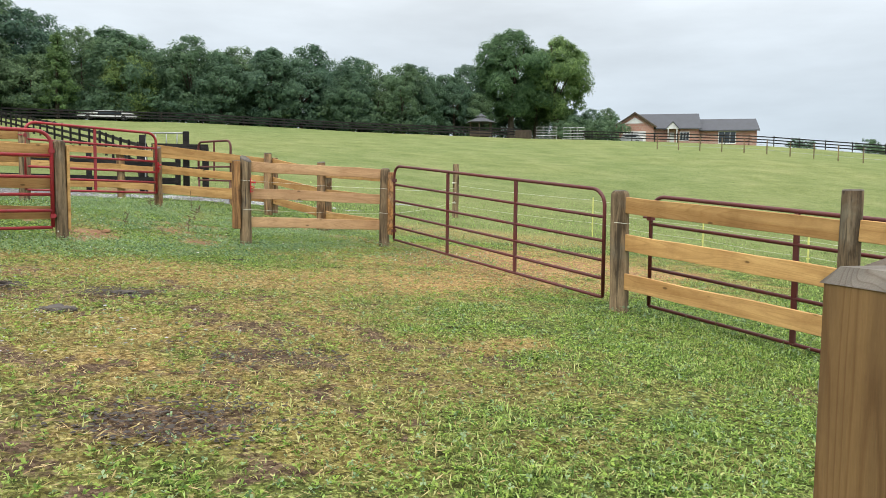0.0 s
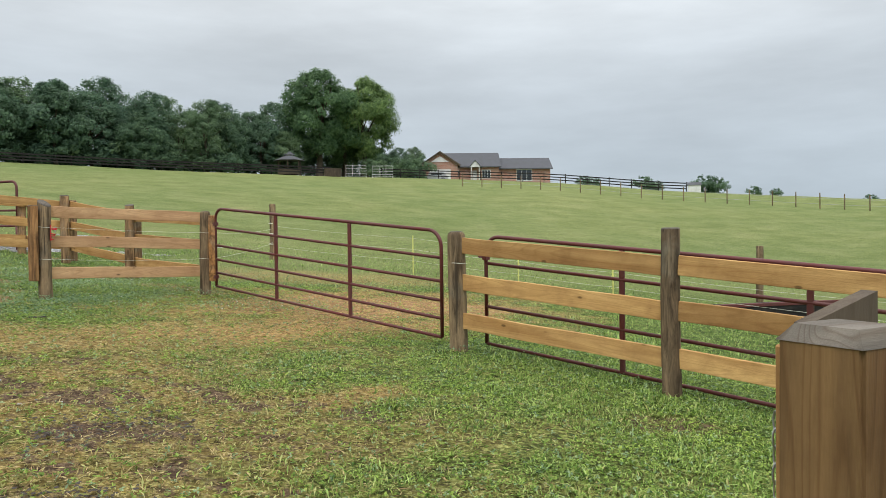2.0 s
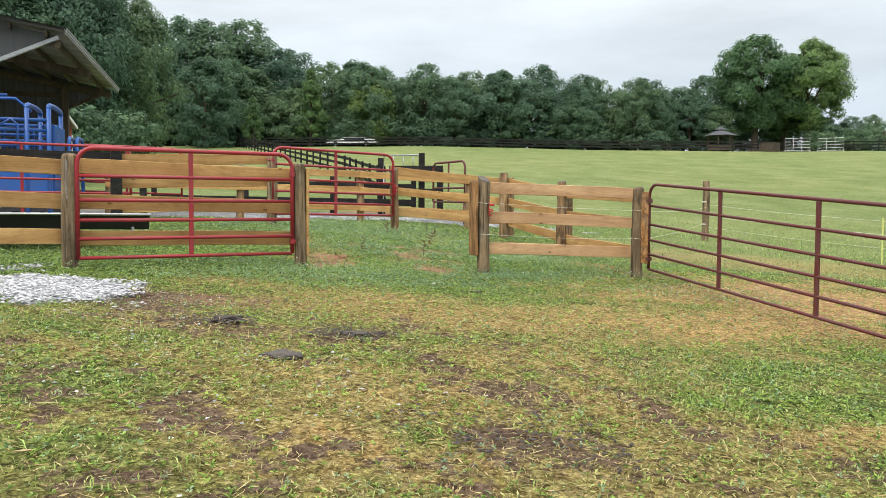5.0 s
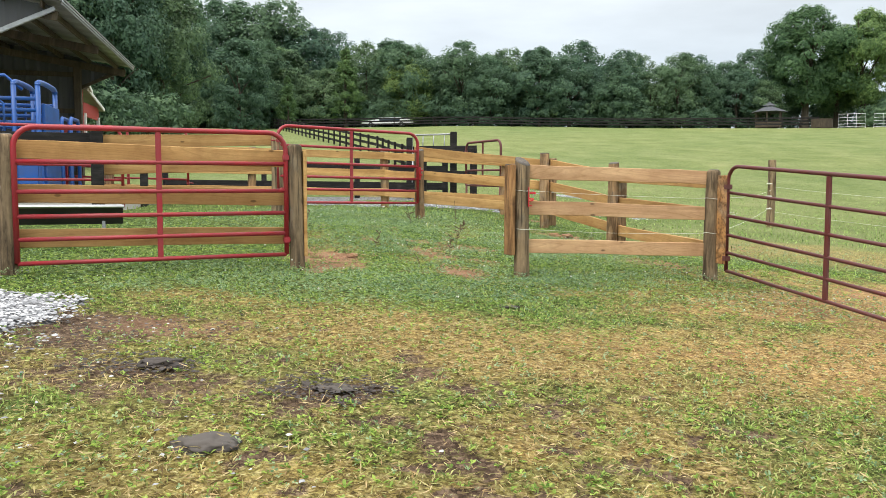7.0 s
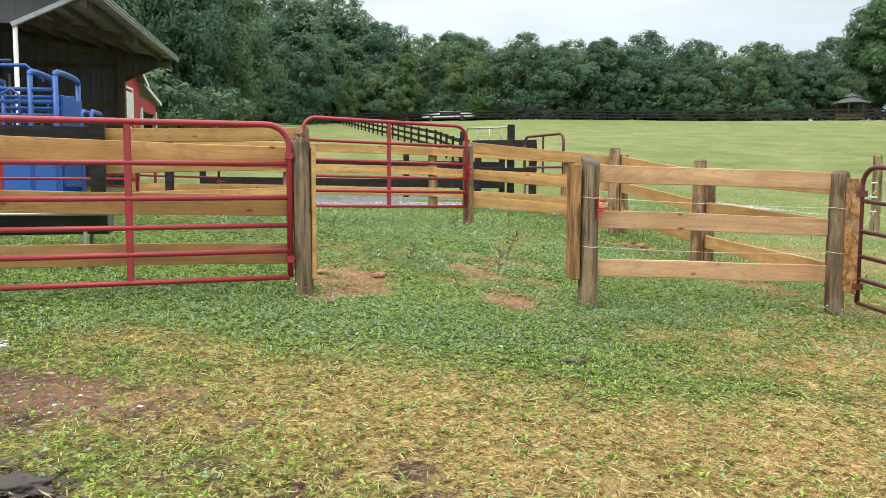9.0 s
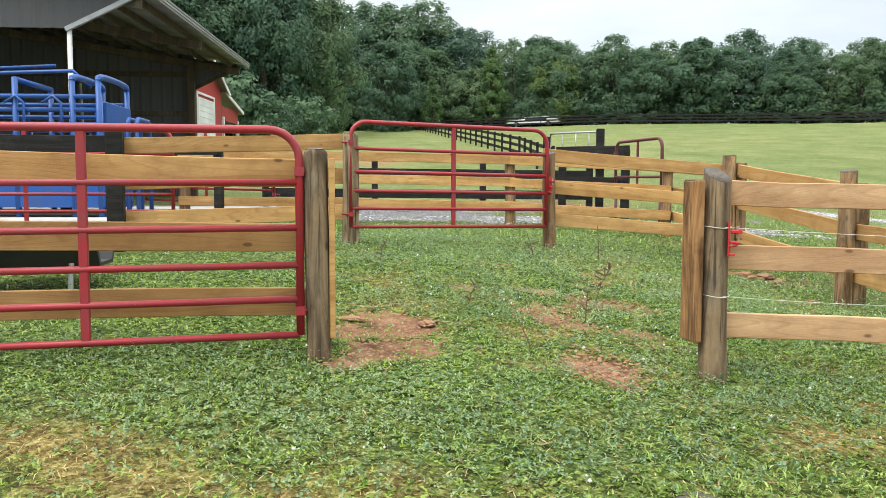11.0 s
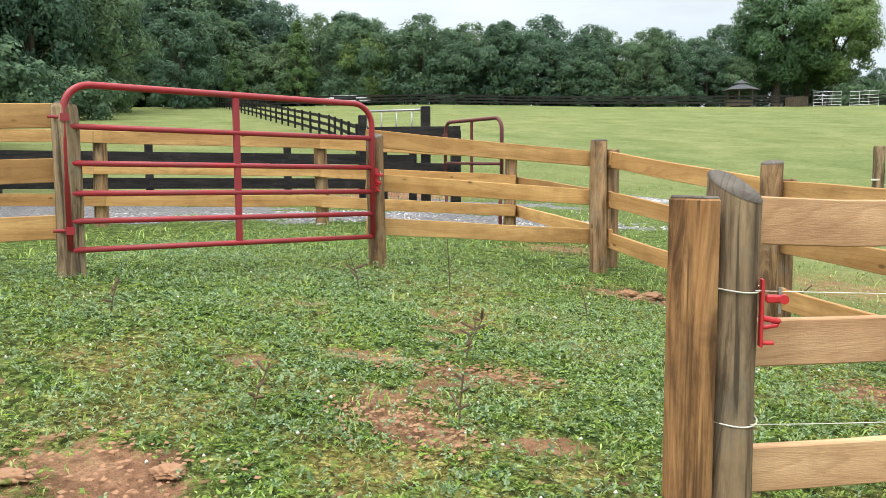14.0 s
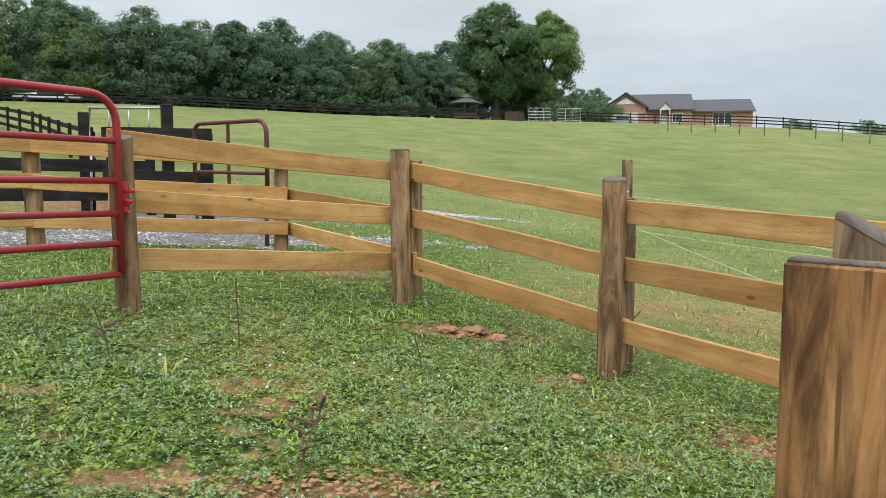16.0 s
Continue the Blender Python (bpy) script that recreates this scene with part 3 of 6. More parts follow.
    bump(nt, b, math_node(nt, "ADD", math_node(nt, "SUBTRACT", fine, math_node(nt, "MULTIPLY", gap_a, 0.5)), math_node(nt, "MULTIPLY", mid_n, 0.6)), 0.9, 0.035)
    return m


GROUND = ground_material()


def build_ground():
    def axis_steps(fine0, fine1, step, lo, hi):
        inner = list(np.arange(fine0, fine1 + 1e-6, step))
        up, down, s = [], [], step
        p = inner[-1]
        while p < hi:
            s = min(s * 1.09, 120)
            p += s
            up.append(p)
        p, s = inner[0], step
        while p > lo:
            s = min(s * 1.09, 120)
            p -= s
            down.append(p)
        return np.array(down[::-1] + inner + up)
    xs, ys = axis_steps(-8.0, 4.0, 0.08, -1500, 1500), axis_steps(2.0, 19.0, 0.08, -1500, 1600)
    X, Y = np.meshgrid(xs, ys)
    x, y = X.ravel(), Y.ravel()
    z = land(x, y)
    straw, soil, gravel = cover(x, y)
    near = np.exp(-((x + 2) ** 2 + (y - 10) ** 2) / 900.0)
    z = z + near * (0.016 * wavy(x, y, 2.2, 21) + 0.010 * wavy(x, y, 7.0, 22)) - 0.025 * soil * near + 0.02 * gravel * near
    z = z + 0.05 * wavy(x, y, 0.35, 23) * np.clip(np.hypot(x, y - 8) / 30 - 0.4, 0, 1)
    nx, ny = len(xs), len(ys)
    i = np.arange(nx * ny).reshape(ny, nx)
    quads = np.stack([i[:-1, :-1], i[:-1, 1:], i[1:, 1:], i[1:, :-1]], -1).reshape(-1, 4)
    me = bpy.data.meshes.new("ground")
    me.vertices.add(len(x))
    me.vertices.foreach_set("co", np.stack([x, y, z], -1).ravel())
    me.loops.add(quads.size)
    me.loops.foreach_set("vertex_index", quads.ravel())
    me.polygons.add(len(quads))
    me.polygons.foreach_set("loop_start", np.arange(0, quads.size, 4))
    me.polygons.foreach_set("loop_total", np.full(len(quads), 4))
    me.update()
    field = np.clip((np.hypot(x + 1, y - 10) - 10) / 10, 0, 1)
    field = np.maximum(field, np.clip((y - 0.5 * x - 14.5) / 3.0, 0, 1) * np.clip((x + 3.5) / 2, 0, 1))
    mud = np.clip((9.4 - y) / 1.5 - 0.35 + 0.8 * wavy(x, y, 2.0, 31), 0, 0.95)
    for n, a in (("straw", straw), ("soil", soil), ("gravel", gravel), ("afield", field), ("mud", mud)):
        at = me.attributes.new(n, "FLOAT", "POINT")
        at.data.foreach_set("value", a.astype(np.float32))
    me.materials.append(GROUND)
    me.shade_smooth()
    return tagged(new("ground", me), "rolling green pasture with worn, muddy and straw-coloured patches", "ground", kind="structure")


ground = build_ground()


# ---- fences and gates ----
BOARD_Z = (0.32, 0.71, 1.085)


def post_top(key, h=1.22):
    x, y, z = POSTS[key]
    return Vector((x, y, z + h))


def add_post(parent, key, h=1.22, r=0.085, mat=None, top="dome"):
    x, y, z = POSTS[key]
    at = Matrix.Translation((x, y, z))
    seed = sum(map(ord, key)) * 7
    post = part("post", round_post(h, r, seed, top), mat or POST, parent, at=at)
    # grey end grain on the saw cut
    bm = round_post(h, r, seed, top)
    low = [v for v in bm.verts if v.co.z < h - r * 1.1]
    bmesh.ops.delete(bm, geom=low, context="VERTS")
    keep_n = 20 * (5 if top != "dome" else 3)
    bm.verts.ensure_lookup_table()
    bmesh.ops.delete(bm, geom=list(bm.verts)[:max(0, len(bm.verts) - keep_n)], context="VERTS")
    for v in bm.verts:
        v.co.z += 0.003
        v.co.x, v.co.y = v.co.x * 1.012, v.co.y * 1.012
    part("end_grain", bm, END_GRAIN, post, "grey weathered end grain")
    return post


def add_board(parent, a, b, h=0.165, thick=0.038, mat=None, seed=0, name="board"):
    a, b = Vector(a), Vector(b)
    return part(name, box((b - a).length, thick, h, 0.004, 5, 0.006, seed), mat or PINE, parent, at=between(a, b))


def board_run(parent, ka, kb, side, zs=BOARD_Z, mat=None, h=0.165, ext=(0.06, 0.06), off=0.105):
    """Boards on one side (1: to the left of the way from a to b) of two posts."""
    ax, ay, az_ = POSTS[ka]
    bx, by, bz = POSTS[kb]
    d = Vector((bx - ax, by - ay, 0)).normalized()
    n = Vector((-d.y, d.x, 0)) * side * off
    rng = random.Random(ka + kb)
    for i, zz in enumerate(zs):
        a = Vector((ax, ay, az_ + zz + rng.uniform(-0.012, 0.012))) + n - d * ext[0]
        b = Vector((bx, by, bz + zz + rng.uniform(-0.012, 0.012))) + n + d * ext[1]
        add_board(parent, a, b, h, mat=mat, seed=rng.randrange(9999))


def upright(parent, x, y, z0, z1, w, t, yaw, mat=None, name="batten", bevel=0.006):
    bm = box(w, t, z1 - z0, bevel)
    return part(name, bm, mat or PINE_UP, parent, at=pose(x, y, (z0 + z1) / 2, 0, 0, yaw))


# pen fence at the opening, from A to B
f_ab = thing("board_fence", "three-board pine fence between two weathered round posts", "fence", group="pen fences")
add_post(f_ab, "A", 1.25, 0.08, top="slant")
add_post(f_ab, "B", 1.22, 0.078)
board_run(f_ab, "A", "B", 1, (0.33, 0.735, 1.13), PINE_TAN, 0.148, (-0.05, -0.05), 0.03)
upright(f_ab, -3.058, 11.272, 0.73, 1.684, 0.175, 0.055, 130, PINE_BROWN2, "jamb_timber", 0.008)
upright(f_ab, -3.058, 11.272, 1.678, 1.689, 0.165, 0.046, 130, END_GRAIN, "weathered_cap", 0.004)
upright(f_ab, -0.95, 12.28, 0.62, 1.58, 0.035, 0.17, 35, PINE_OLD, "plank")

f_cd = thing("board_fence", "three-board pine fence on weathered round posts beside the yard", "fence", group="pen fences")
add_post(f_cd, "C", 1.24, 0.092)
POSTS["D2"] = (4.40, 4.25, gz(4.40, 4.25))
add_post(f_cd, "D", 1.40, 0.076, top="flat")
board_run(f_cd, "C", "D", -1, ext=(-0.08, -0.07), off=0.0)
board_run(f_cd, "D", "D2", -1, ext=(-0.07, 0.1), off=0.0)
add_post(f_cd, "D2", 1.3, 0.085)

f_rs = thing("board_fence", "honey-coloured three-board fence round the back of the pen", "fence", group="pen fences")
for k in ("G", "R", "S"):
    add_post(f_rs, k, {"G": 1.11, "R": 1.27, "S": 1.30}[k], 0.074 if k == "G" else 0.08, POST_NEW, "cut")
board_run(f_rs, "G", "R", 1, h=0.15)
board_run(f_rs, "R", "S", 1, h=0.15)
board_run(f_rs, "S", "B", 1, h=0.15, ext=(0.06, -0.1))
for k, yaw in (("R", 130), ("S", 120)):
    x, y, z = POSTS[k]
    upright(f_rs, x + 0.125, y + 0.085, z + 0.02, z + 1.18, 0.13, 0.035, yaw - 90, POST_NEW)

f_q = thing("board_fence", "outer three-board pine fence along the gravel lane", "fence", group="pen fences")
POSTS["Q2"] = (-12.2, 15.05, gz(-12.2, 15.05))
for k in ("T", "Q", "Q1", "Q2"):
    add_post(f_q, k, 1.18, 0.085, POST_NEW, "cut")
board_run(f_q, "Q", "T", -1, h=0.15)
board_run(f_q, "Q1", "Q", -1, h=0.15)
board_run(f_q, "Q2", "Q1", -1, h=0.15)
board_run(f_q, "T", "R", 1, h=0.15)

f_f = thing("board_fence", "three-board pine fence beside the red tube gate", "fence", group="pen fences")
POSTS["F2"] = (-8.9, 11.5, gz(-8.9, 11.5))
POSTS["F3"] = (-10.8, 9.95, gz(-10.8, 9.95))
add_post(f_f, "F", 1.15, 0.085)
f_black = thing("board_fence", "black-stained board fence by the cattle chute", "fence", group="black fences")
for k in ("F2", "F3"):
    part("post", box(0.16, 0.16, 1.55, 0.012), BLACK_BOARD, f_black, at=pose(*POSTS[k][:2], POSTS[k][2] + 0.475, 0, 0, 45))
board_run(f_f, "F2", "F", 1)
board_run(f_black, "F3", "F2", 1, zs=(1.10,), mat=BLACK_BOARD, h=0.17)

f_hl = thing("board_fence", "three-board pine fence behind an open red gate", "fence", group="pen fences")
POSTS["H2"] = (-8.2, 5.8, gz(-8.2, 5.8))
for k in ("L", "H", "H2"):
    add_post(f_hl, k, 1.22, 0.07 if k == "L" else 0.082)
board_run(f_hl, "H", "L", 1)
board_run(f_hl, "H2", "H", 1)
upright(f_hl, -4.85, 10.11, 0.75, 1.80, 0.035, 0.115, 40, PINE, "plank")


def tube_gate(name, a, b, height, z0a, z0b, mat, label, group, uprights=1, r=0.024, rails=(0.0, 0.176, 0.345, 0.527, 0.748)):
    """A six-bar tube gate from hinge end a to latch end b, with rounded upper corners."""
    a, b = Vector((*a, 0)), Vector((*b, 0))
    w = (b - a).length
    yaw = math.degrees(math.atan2(b.y - a.y, b.x - a.x))
    slope = (z0b - z0a) / w
    g = thing(name, label, "gate", pose(a.x, a.y, z0a, 0, 0, yaw), group)

    def p(u, h):
        return Vector((u, 0, h + slope * u))
    c, pts = 0.17, [p(0, 0)]
    for k in range(7):
        t = k / 6 * math.pi / 2
        pts.append(p(c - c * math.cos(t), height - c + c * math.sin(t)))
    for k in range(7):
        t = k / 6 * math.pi / 2
        pts.append(p(w - c + c * math.sin(t), height - c + c * math.cos(t)))
    pts.append(p(w, 0))
    part("frame", tube(pts, r, 12), mat, g, smooth=True)
    for f in rails:
        part("rail", tube([p(0.005, f * height), p(w - 0.005, f * height)], r * 0.86, 10), mat, g, smooth=True)
    for k in range(uprights):
        u = w * (k + 1) / (uprights + 1)
        bm = box(0.05, 0.03, height - 0.02, 0.006)
        part("brace", bm, mat, g, at=Matrix.Translation(p(u, height / 2 - 0.005)))
    for f in (0.12, 0.80):
        bm = tube([p(-0.10, f * height), p(0.0, f * height)], 0.011, 8)
        add_box(bm, (0.055, 0.062, 0.05), p(0.0, f * height))
        part("hinge", bm, mat, g, "galvanised bolt hinge")
    return g


tube_gate("tube_gate", (-4.97, 9.965), (-6.66, 8.36), 1.185, 0.775, 0.755, RED_TUBE, "open red six-bar steel tube gate folded back along the fence", "red tube gates")
tube_gate("tube_gate", (-7.0, 12.96), (-5.58, 14.82), 1.11, 1.262, 1.242, RED_TUBE, "closed red six-bar steel tube gate between round posts", "red tube gates")
tube_gate("tube_gate", (-0.90, 12.22), (1.58, 8.58), 1.13, 0.55, 0.16, BROWN_TUBE, "long closed maroon six-bar tube gate", "maroon tube gates", 2, 0.02)
tube_gate("tube_gate", (2.02, 8.40), (4.62, 4.35), 1.13, 0.10, -0.28, BROWN_TUBE, "long maroon tube gate standing open behind boards", "maroon tube gates", 2, 0.02)


def latch(parent_pose, label="bright red steel gate latch bolted to a round post"):
    """A lever latch: back plate, fork, tongue and lower lug."""
    g = thing("gate_latch", label, "latch", parent_pose @ Matrix.Diagonal((0.72, 0.72, 0.78, 1)), "gate latches")
    part("back_plate", box(0.012, 0.05, 0.26, 0.002), BRIGHT_RED, g, at=Matrix.Translation((0.006, 0, -0.1)))
    bm = box(0.06, 0.035, 0.03, 0.006)
    bmesh.ops.create_cone(bm, cap_ends=True, segments=12, radius1=0.018, radius2=0.018, depth=0.04, matrix=Matrix.Translation((0.04, 0, 0.0)) @ Matrix.Rotation(math.pi / 2, 4, "X"))
    part("fork", bm, BRIGHT_RED, g, at=Matrix.Translation((0.05, 0, -0.045)))
    part("pivot_pin", tube([(0.075, 0, -0.1), (0.075, 0, 0.0)], 0.007, 8), STEEL, g, "dull steel pin")
    bm = box(0.075, 0.035, 0.02, 0.006)
    part("tongue", bm, BRIGHT_RED, g, at=pose(0.045, 0, -0.125, 0, 8, 0))
    part("tongue", box(0.07, 0.03, 0.016, 0.005), BRIGHT_RED, g, at=pose(0.04, 0, -0.15, 0, -12, 0))
    part("lug", box(0.055, 0.04, 0.012, 0.003), BRIGHT_RED, g, at=Matrix.Translation((0.03, 0, -0.215)))
    return g


latch(pose(-2.864, 11.30, 1.42, 0, 0, 5))
latch(pose(-5.56, 14.86, 1.80, 0, 0, -30), "red steel latch on a round gate post")


def wire_ring(x, y, z, r):
    pts = [(x + r * math.cos(a), y + r * math.sin(a), z + 0.006 * math.sin(2 * a)) for a in np.linspace(0, 2 * math.pi, 22)[:-1]]
    bm = tube(pts, 0.0026, 5, closed=True)
    return tagged(finish("wire_tie", bm, STRING), "loop of pale twine tied round a post", "wire tie", "wire ties")


def strand(name, a, b, sag, r, mat, label):
    a, b = Vector(a), Vector(b)
    pts = [a.lerp(b, t) - Vector((0, 0, sag * 4 * t * (1 - t))) for t in np.linspace(0, 1, 13)]
    return tagged(finish(name, tube(pts, r, 5), mat), label, "fence wire", "fence wires")


for k, zz, rr in (("A", 1.41, 0.084), ("A", 1.005, 0.085), ("B", 1.33, 0.084), ("B", 0.95, 0.084), ("C", 0.95, 0.098)):
    wire_ring(POSTS[k][0], POSTS[k][1], zz, rr)
strand("electric_wire", (-2.88, 11.28, 1.41), (-1.13, 12.27, 1.33), 0.01, 0.0016, STRING, "thin pale electric wire between two posts")
strand("electric_wire", (-2.88, 11.28, 1.005), (-1.13, 12.27, 0.95), 0.02, 0.0016, STRING, "thin pale electric wire between two posts")


def chain(points, label):
    g = thing("chain", label, "chain")
    pts = [Vector(p) for p in points]
    for i, (a, b) in enumerate(zip(pts, pts[1:])):
        c, d = (a + b) / 2, (b - a)
        ln = d.length * 0.62
        ring = []
        for s in range(12):
            t = s / 12 * 2 * math.pi
            ring.append((0.008 * math.sin(t), 0.0, ln * math.cos(t)))
        bm = tube(ring, 0.0022, 5, closed=True)
        q = d.to_track_quat("Z", "X").to_matrix().to_4x4()
        part("link", bm, STEEL, g, at=Matrix.Translation(c) @ q @ pose(0, 0, 0, 0, 0, 90 * (i % 2)))
    return g


# square gate post close to the start, with an older post behind it
gate_post = thing("gate_post", "large brown square timber gate post with grey chamfered top", "gate post", pose(0.745, 2.035, -0.06, 0, 0, -75.5))
bm = bmesh.new()
w = 0.085
levels = [(-0.3, w), (0.0, w), (1.085, w), (1.115, w - 0.022)]
rings = [[bm.verts.new((sx * s, sy * s, z)) for sx, sy in ((-1, -1), (1, -1), (1, 1), (-1, 1))] for z, s in levels]
for r0, r1 in zip(rings, rings[1:]):
    for k in range(4):
        bm.faces.new((r0[k], r0[(k + 1) % 4], r1[(k + 1) % 4], r1[k]))
bm.faces.new(rings[-1])
bmesh.ops.bevel(bm, geom=[e for e in bm.edges if abs(e.verts[0].co.z - e.verts[1].co.z) > 0.2], offset=0.008, segments=2, affect="EDGES")
part("timber", bm, PINE_BROWN, gate_post)
bm = bmesh.new()
rings = [[bm.verts.new((sx * s, sy * s, z)) for sx, sy in ((-1, -1), (1, -1), (1, 1), (-1, 1))] for z, s in ((1.086, w + 0.002), (1.118, w - 0.022))]
for k in range(4):
    bm.faces.new((rings[0][k], rings[0][(k + 1) % 4], rings[1][(k + 1) % 4], rings[1][k]))
bm.faces.new(rings[1])
part("chamfered_top", bm, END_GRAIN, gate_post, "grey weathered end grain")
part("side_plank", box(0.03, 0.16, 1.36, 0.004), PINE_UP, gate_post, at=Matrix.Translation((-0.103, 0.03, 0.39)))
back_post = thing("slant_cut_post", "older grey-brown timber with slanting saw-cut top", "post", pose(0.846, 2.175, -0.06, 0, 0, 6))
bm = bmesh.new()
vs = [bm.verts.new(c) for c in ((-0.092, -0.02, -0.3), (0.092, -0.02, -0.3), (0.092, 0.02, -0.3), (-0.092, 0.02, -0.3), (-0.092, -0.02, 1.105), (0.092, -0.02, 1.165), (0.092, 0.02, 1.165), (-0.092, 0.02, 1.105))]
for f in ((0, 1, 2, 3), (4, 5, 6, 7), (0, 1, 5, 4), (1, 2, 6, 5), (2, 3, 7, 6), (3, 0, 4, 7)):
    bm.faces.new([vs[i] for i in f])
bmesh.ops.recalc_face_normals(bm, faces=bm.faces)
part("timber", bm, DARK_TIMBER, back_post)
pale_post = thing("pale_plank", "pale upright pine plank beside the square post", "plank", pose(0.815, 1.943, 0, 0, 0, -75.5))
part("plank", box(0.04, 0.09, 1.15, 0.004), PINE_UP, pale_post, at=Matrix.Translation((0, 0, 0.275)))
latch(pose(0.786, 1.957, 1.01, 0, 0, -75.5), "red steel gate latch on a square post")
chain([(0.683, 2.153, 0.87 - 0.035 * k) for k in range(15)], "steel chain hanging beside the square gate post")
chain([(-6.66 + 0.006 * math.sin(k), 8.21, 1.80 - 0.05 * k) for k in range(9)], "galvanised chain hanging on a fence post")

# ---- black board fences ----


def black_fence(name, pts, label, zs, spacing, h=0.15, post_h=1.25, seed=3, thick=0.03):
    f = thing(name, label, "fence", group="black fences")
    post_mesh = None
    board_meshes = {}
    for (x0, y0), (x1, y1) in zip(pts, pts[1:]):
        ln = math.hypot(x1 - x0, y1 - y0)
        n = max(1, round(ln / spacing))
        row = [(x0 + (x1 - x0) * i / n, y0 + (y1 - y0) * i / n) for i in range(n + 1)]
        yaw = math.degrees(math.atan2(y1 - y0, x1 - x0))
        for x, y in row:
            if post_mesh is None:
                ob = part("post", box(0.13, 0.13, post_h + 0.3, 0.01), BLACK_BOARD, f)
                post_mesh = ob.data
            else:
                ob = new("post", post_mesh)
                ob.parent = f
            ob.matrix_basis = pose(x, y, gz(x, y) + post_h / 2 - 0.15, 0, 0, yaw)
        for (ax, ay), (bx, by) in zip(row, row[1:]):
            ga, gb = gz(ax, ay), gz(bx, by)
            d = math.sqrt((bx - ax) ** 2 + (by - ay) ** 2 + (gb - ga) ** 2)
            for zz in zs:
                key = round(d, 1)
                m = between((ax, ay, ga + zz), (bx, by, gb + zz)) @ Matrix.Translation((0, -0.075, 0))
                if key not in board_meshes:
                    ob = part("board", box(d, thick, h, 0), BLACK_BOARD, f)
                    board_meshes[key] = ob.data
                else:
                    ob = new("board", board_meshes[key])
                    ob.parent = f
                ob.matrix_basis = m
    return f


def polar(az, r):
    return (r * math.sin(radians(az)), 5 + r * math.cos(radians(az)))


black_fence("board_fence", [(-9.0, 22.7), (-16.2, 39.5), (-23.0, 49.8), (-33.0, 62.0), polar(-34.0, 109)], "black three-board fence running up the lane", (0.38, 0.82, 1.25), 2.6, h=0.19, post_h=1.42)
black_fence("board_fence", [(-13.9, 18.6), (-8.0, 22.6)], "low black two-board fence beside the lane", (0.35, 0.80), 2.4, h=0.19, post_h=1.2)
black_fence("board_fence", [(-13.2, 13.6), (-11.2, 14.9)], "black board fence beside the cattle handling pad", (1.17,), 2.2, h=0.19, post_h=1.3)
black_fence("board_fence", [polar(a, 109) for a in (-34, -28, -22, -16, -10, -4, 1, 5.5)], "far black board fence along the crest of the pasture", (0.4, 0.8, 1.2), 4.6, h=0.2, post_h=1.4)
black_fence("board_fence", [polar(a, 111) for a in (9.5, 14, 19, 24, 29, 33)], "black three-board fence before the house", (0.4, 0.8, 1.2), 3.4, h=0.15, post_h=1.4)


# loading corner by the lane: black posts, pale ladder panel and a short maroon gate
corner = thing("loading_corner", "black timber corner posts and boards by the lane", "fence")
for x, y, h in ((-9.0, 22.5, 1.65), (-7.33, 21.4, 1.75), (-6.65, 20.95, 1.35), (-8.1, 21.3, 1.3)):
    part("post", box(0.16, 0.16, h + 0.3, 0.015), BLACK_BOARD, corner, at=pose(x, y, gz(x, y) + h / 2 - 0.15, 0, 0, 25))
for za, zb in ((2.52, 2.48), (1.9, 1.87)):
    add_board(corner, (-8.2, 21.2, za), (-6.55, 20.86, zb), 0.2, 0.04, BLACK_BOARD, 3)
panel = thing("steel_panel", "pale galvanised livestock panel by the lane", "panel", pose(-8.85, 22.36, 2.5, 0, 2, -24.3))
part("frame", tube([(0, 0, 0), (0, 0, 0.5), (1.6, 0, 0.5), (1.6, 0, 0)], 0.022, 8, closed=True), STEEL, panel, smooth=True)
for u in (0.4, 0.8, 1.2):
    part("bar", tube([(u, 0, 0), (u, 0, 0.5)], 0.014, 8), STEEL, panel, smooth=True)
for u in (0.02, 1.58):
    part("leg", tube([(u, 0, -1.6), (u, 0, 0)], 0.02, 8), STEEL, panel, smooth=True)
tube_gate("tube_gate", (-6.72, 20.6), (-5.5, 19.35), 1.0, 1.62, 1.58, BROWN_TUBE, "short maroon tube gate by the outer fence", "maroon tube gates", 1, 0.028, (0.0, 0.35))
gate_legs = thing("gate_stand", "two maroon tube legs below a short gate", "stand")
for x, y in ((-6.7, 20.58), (-5.52, 19.37)):
    part("leg", tube([(x, y, gz(x, y) - 0.2), (x, y, 1.66)], 0.028, 8), BROWN_TUBE, gate_legs, smooth=True)

# ---- electric fence stakes and wires in the pasture ----


def stake(x, y, h, w, mat, label, category, group):
    g = thing("fence_stake", label, category, pose(x, y, gz(x, y)), group)
    bm = box(w, w, h + 0.2, w * 0.18)
    part("shaft", bm, mat, g, at=Matrix.Translation((0, 0, h / 2 - 0.1)))
    for zz in (0.35, 0.6, 0.85):
        part("clip", box(w * 1.8, w * 1.2, w * 0.6, 0), STRING if w > 0.05 else mat, g, at=Matrix.Translation((0, 0, min(zz, h - 0.05))))
    return g


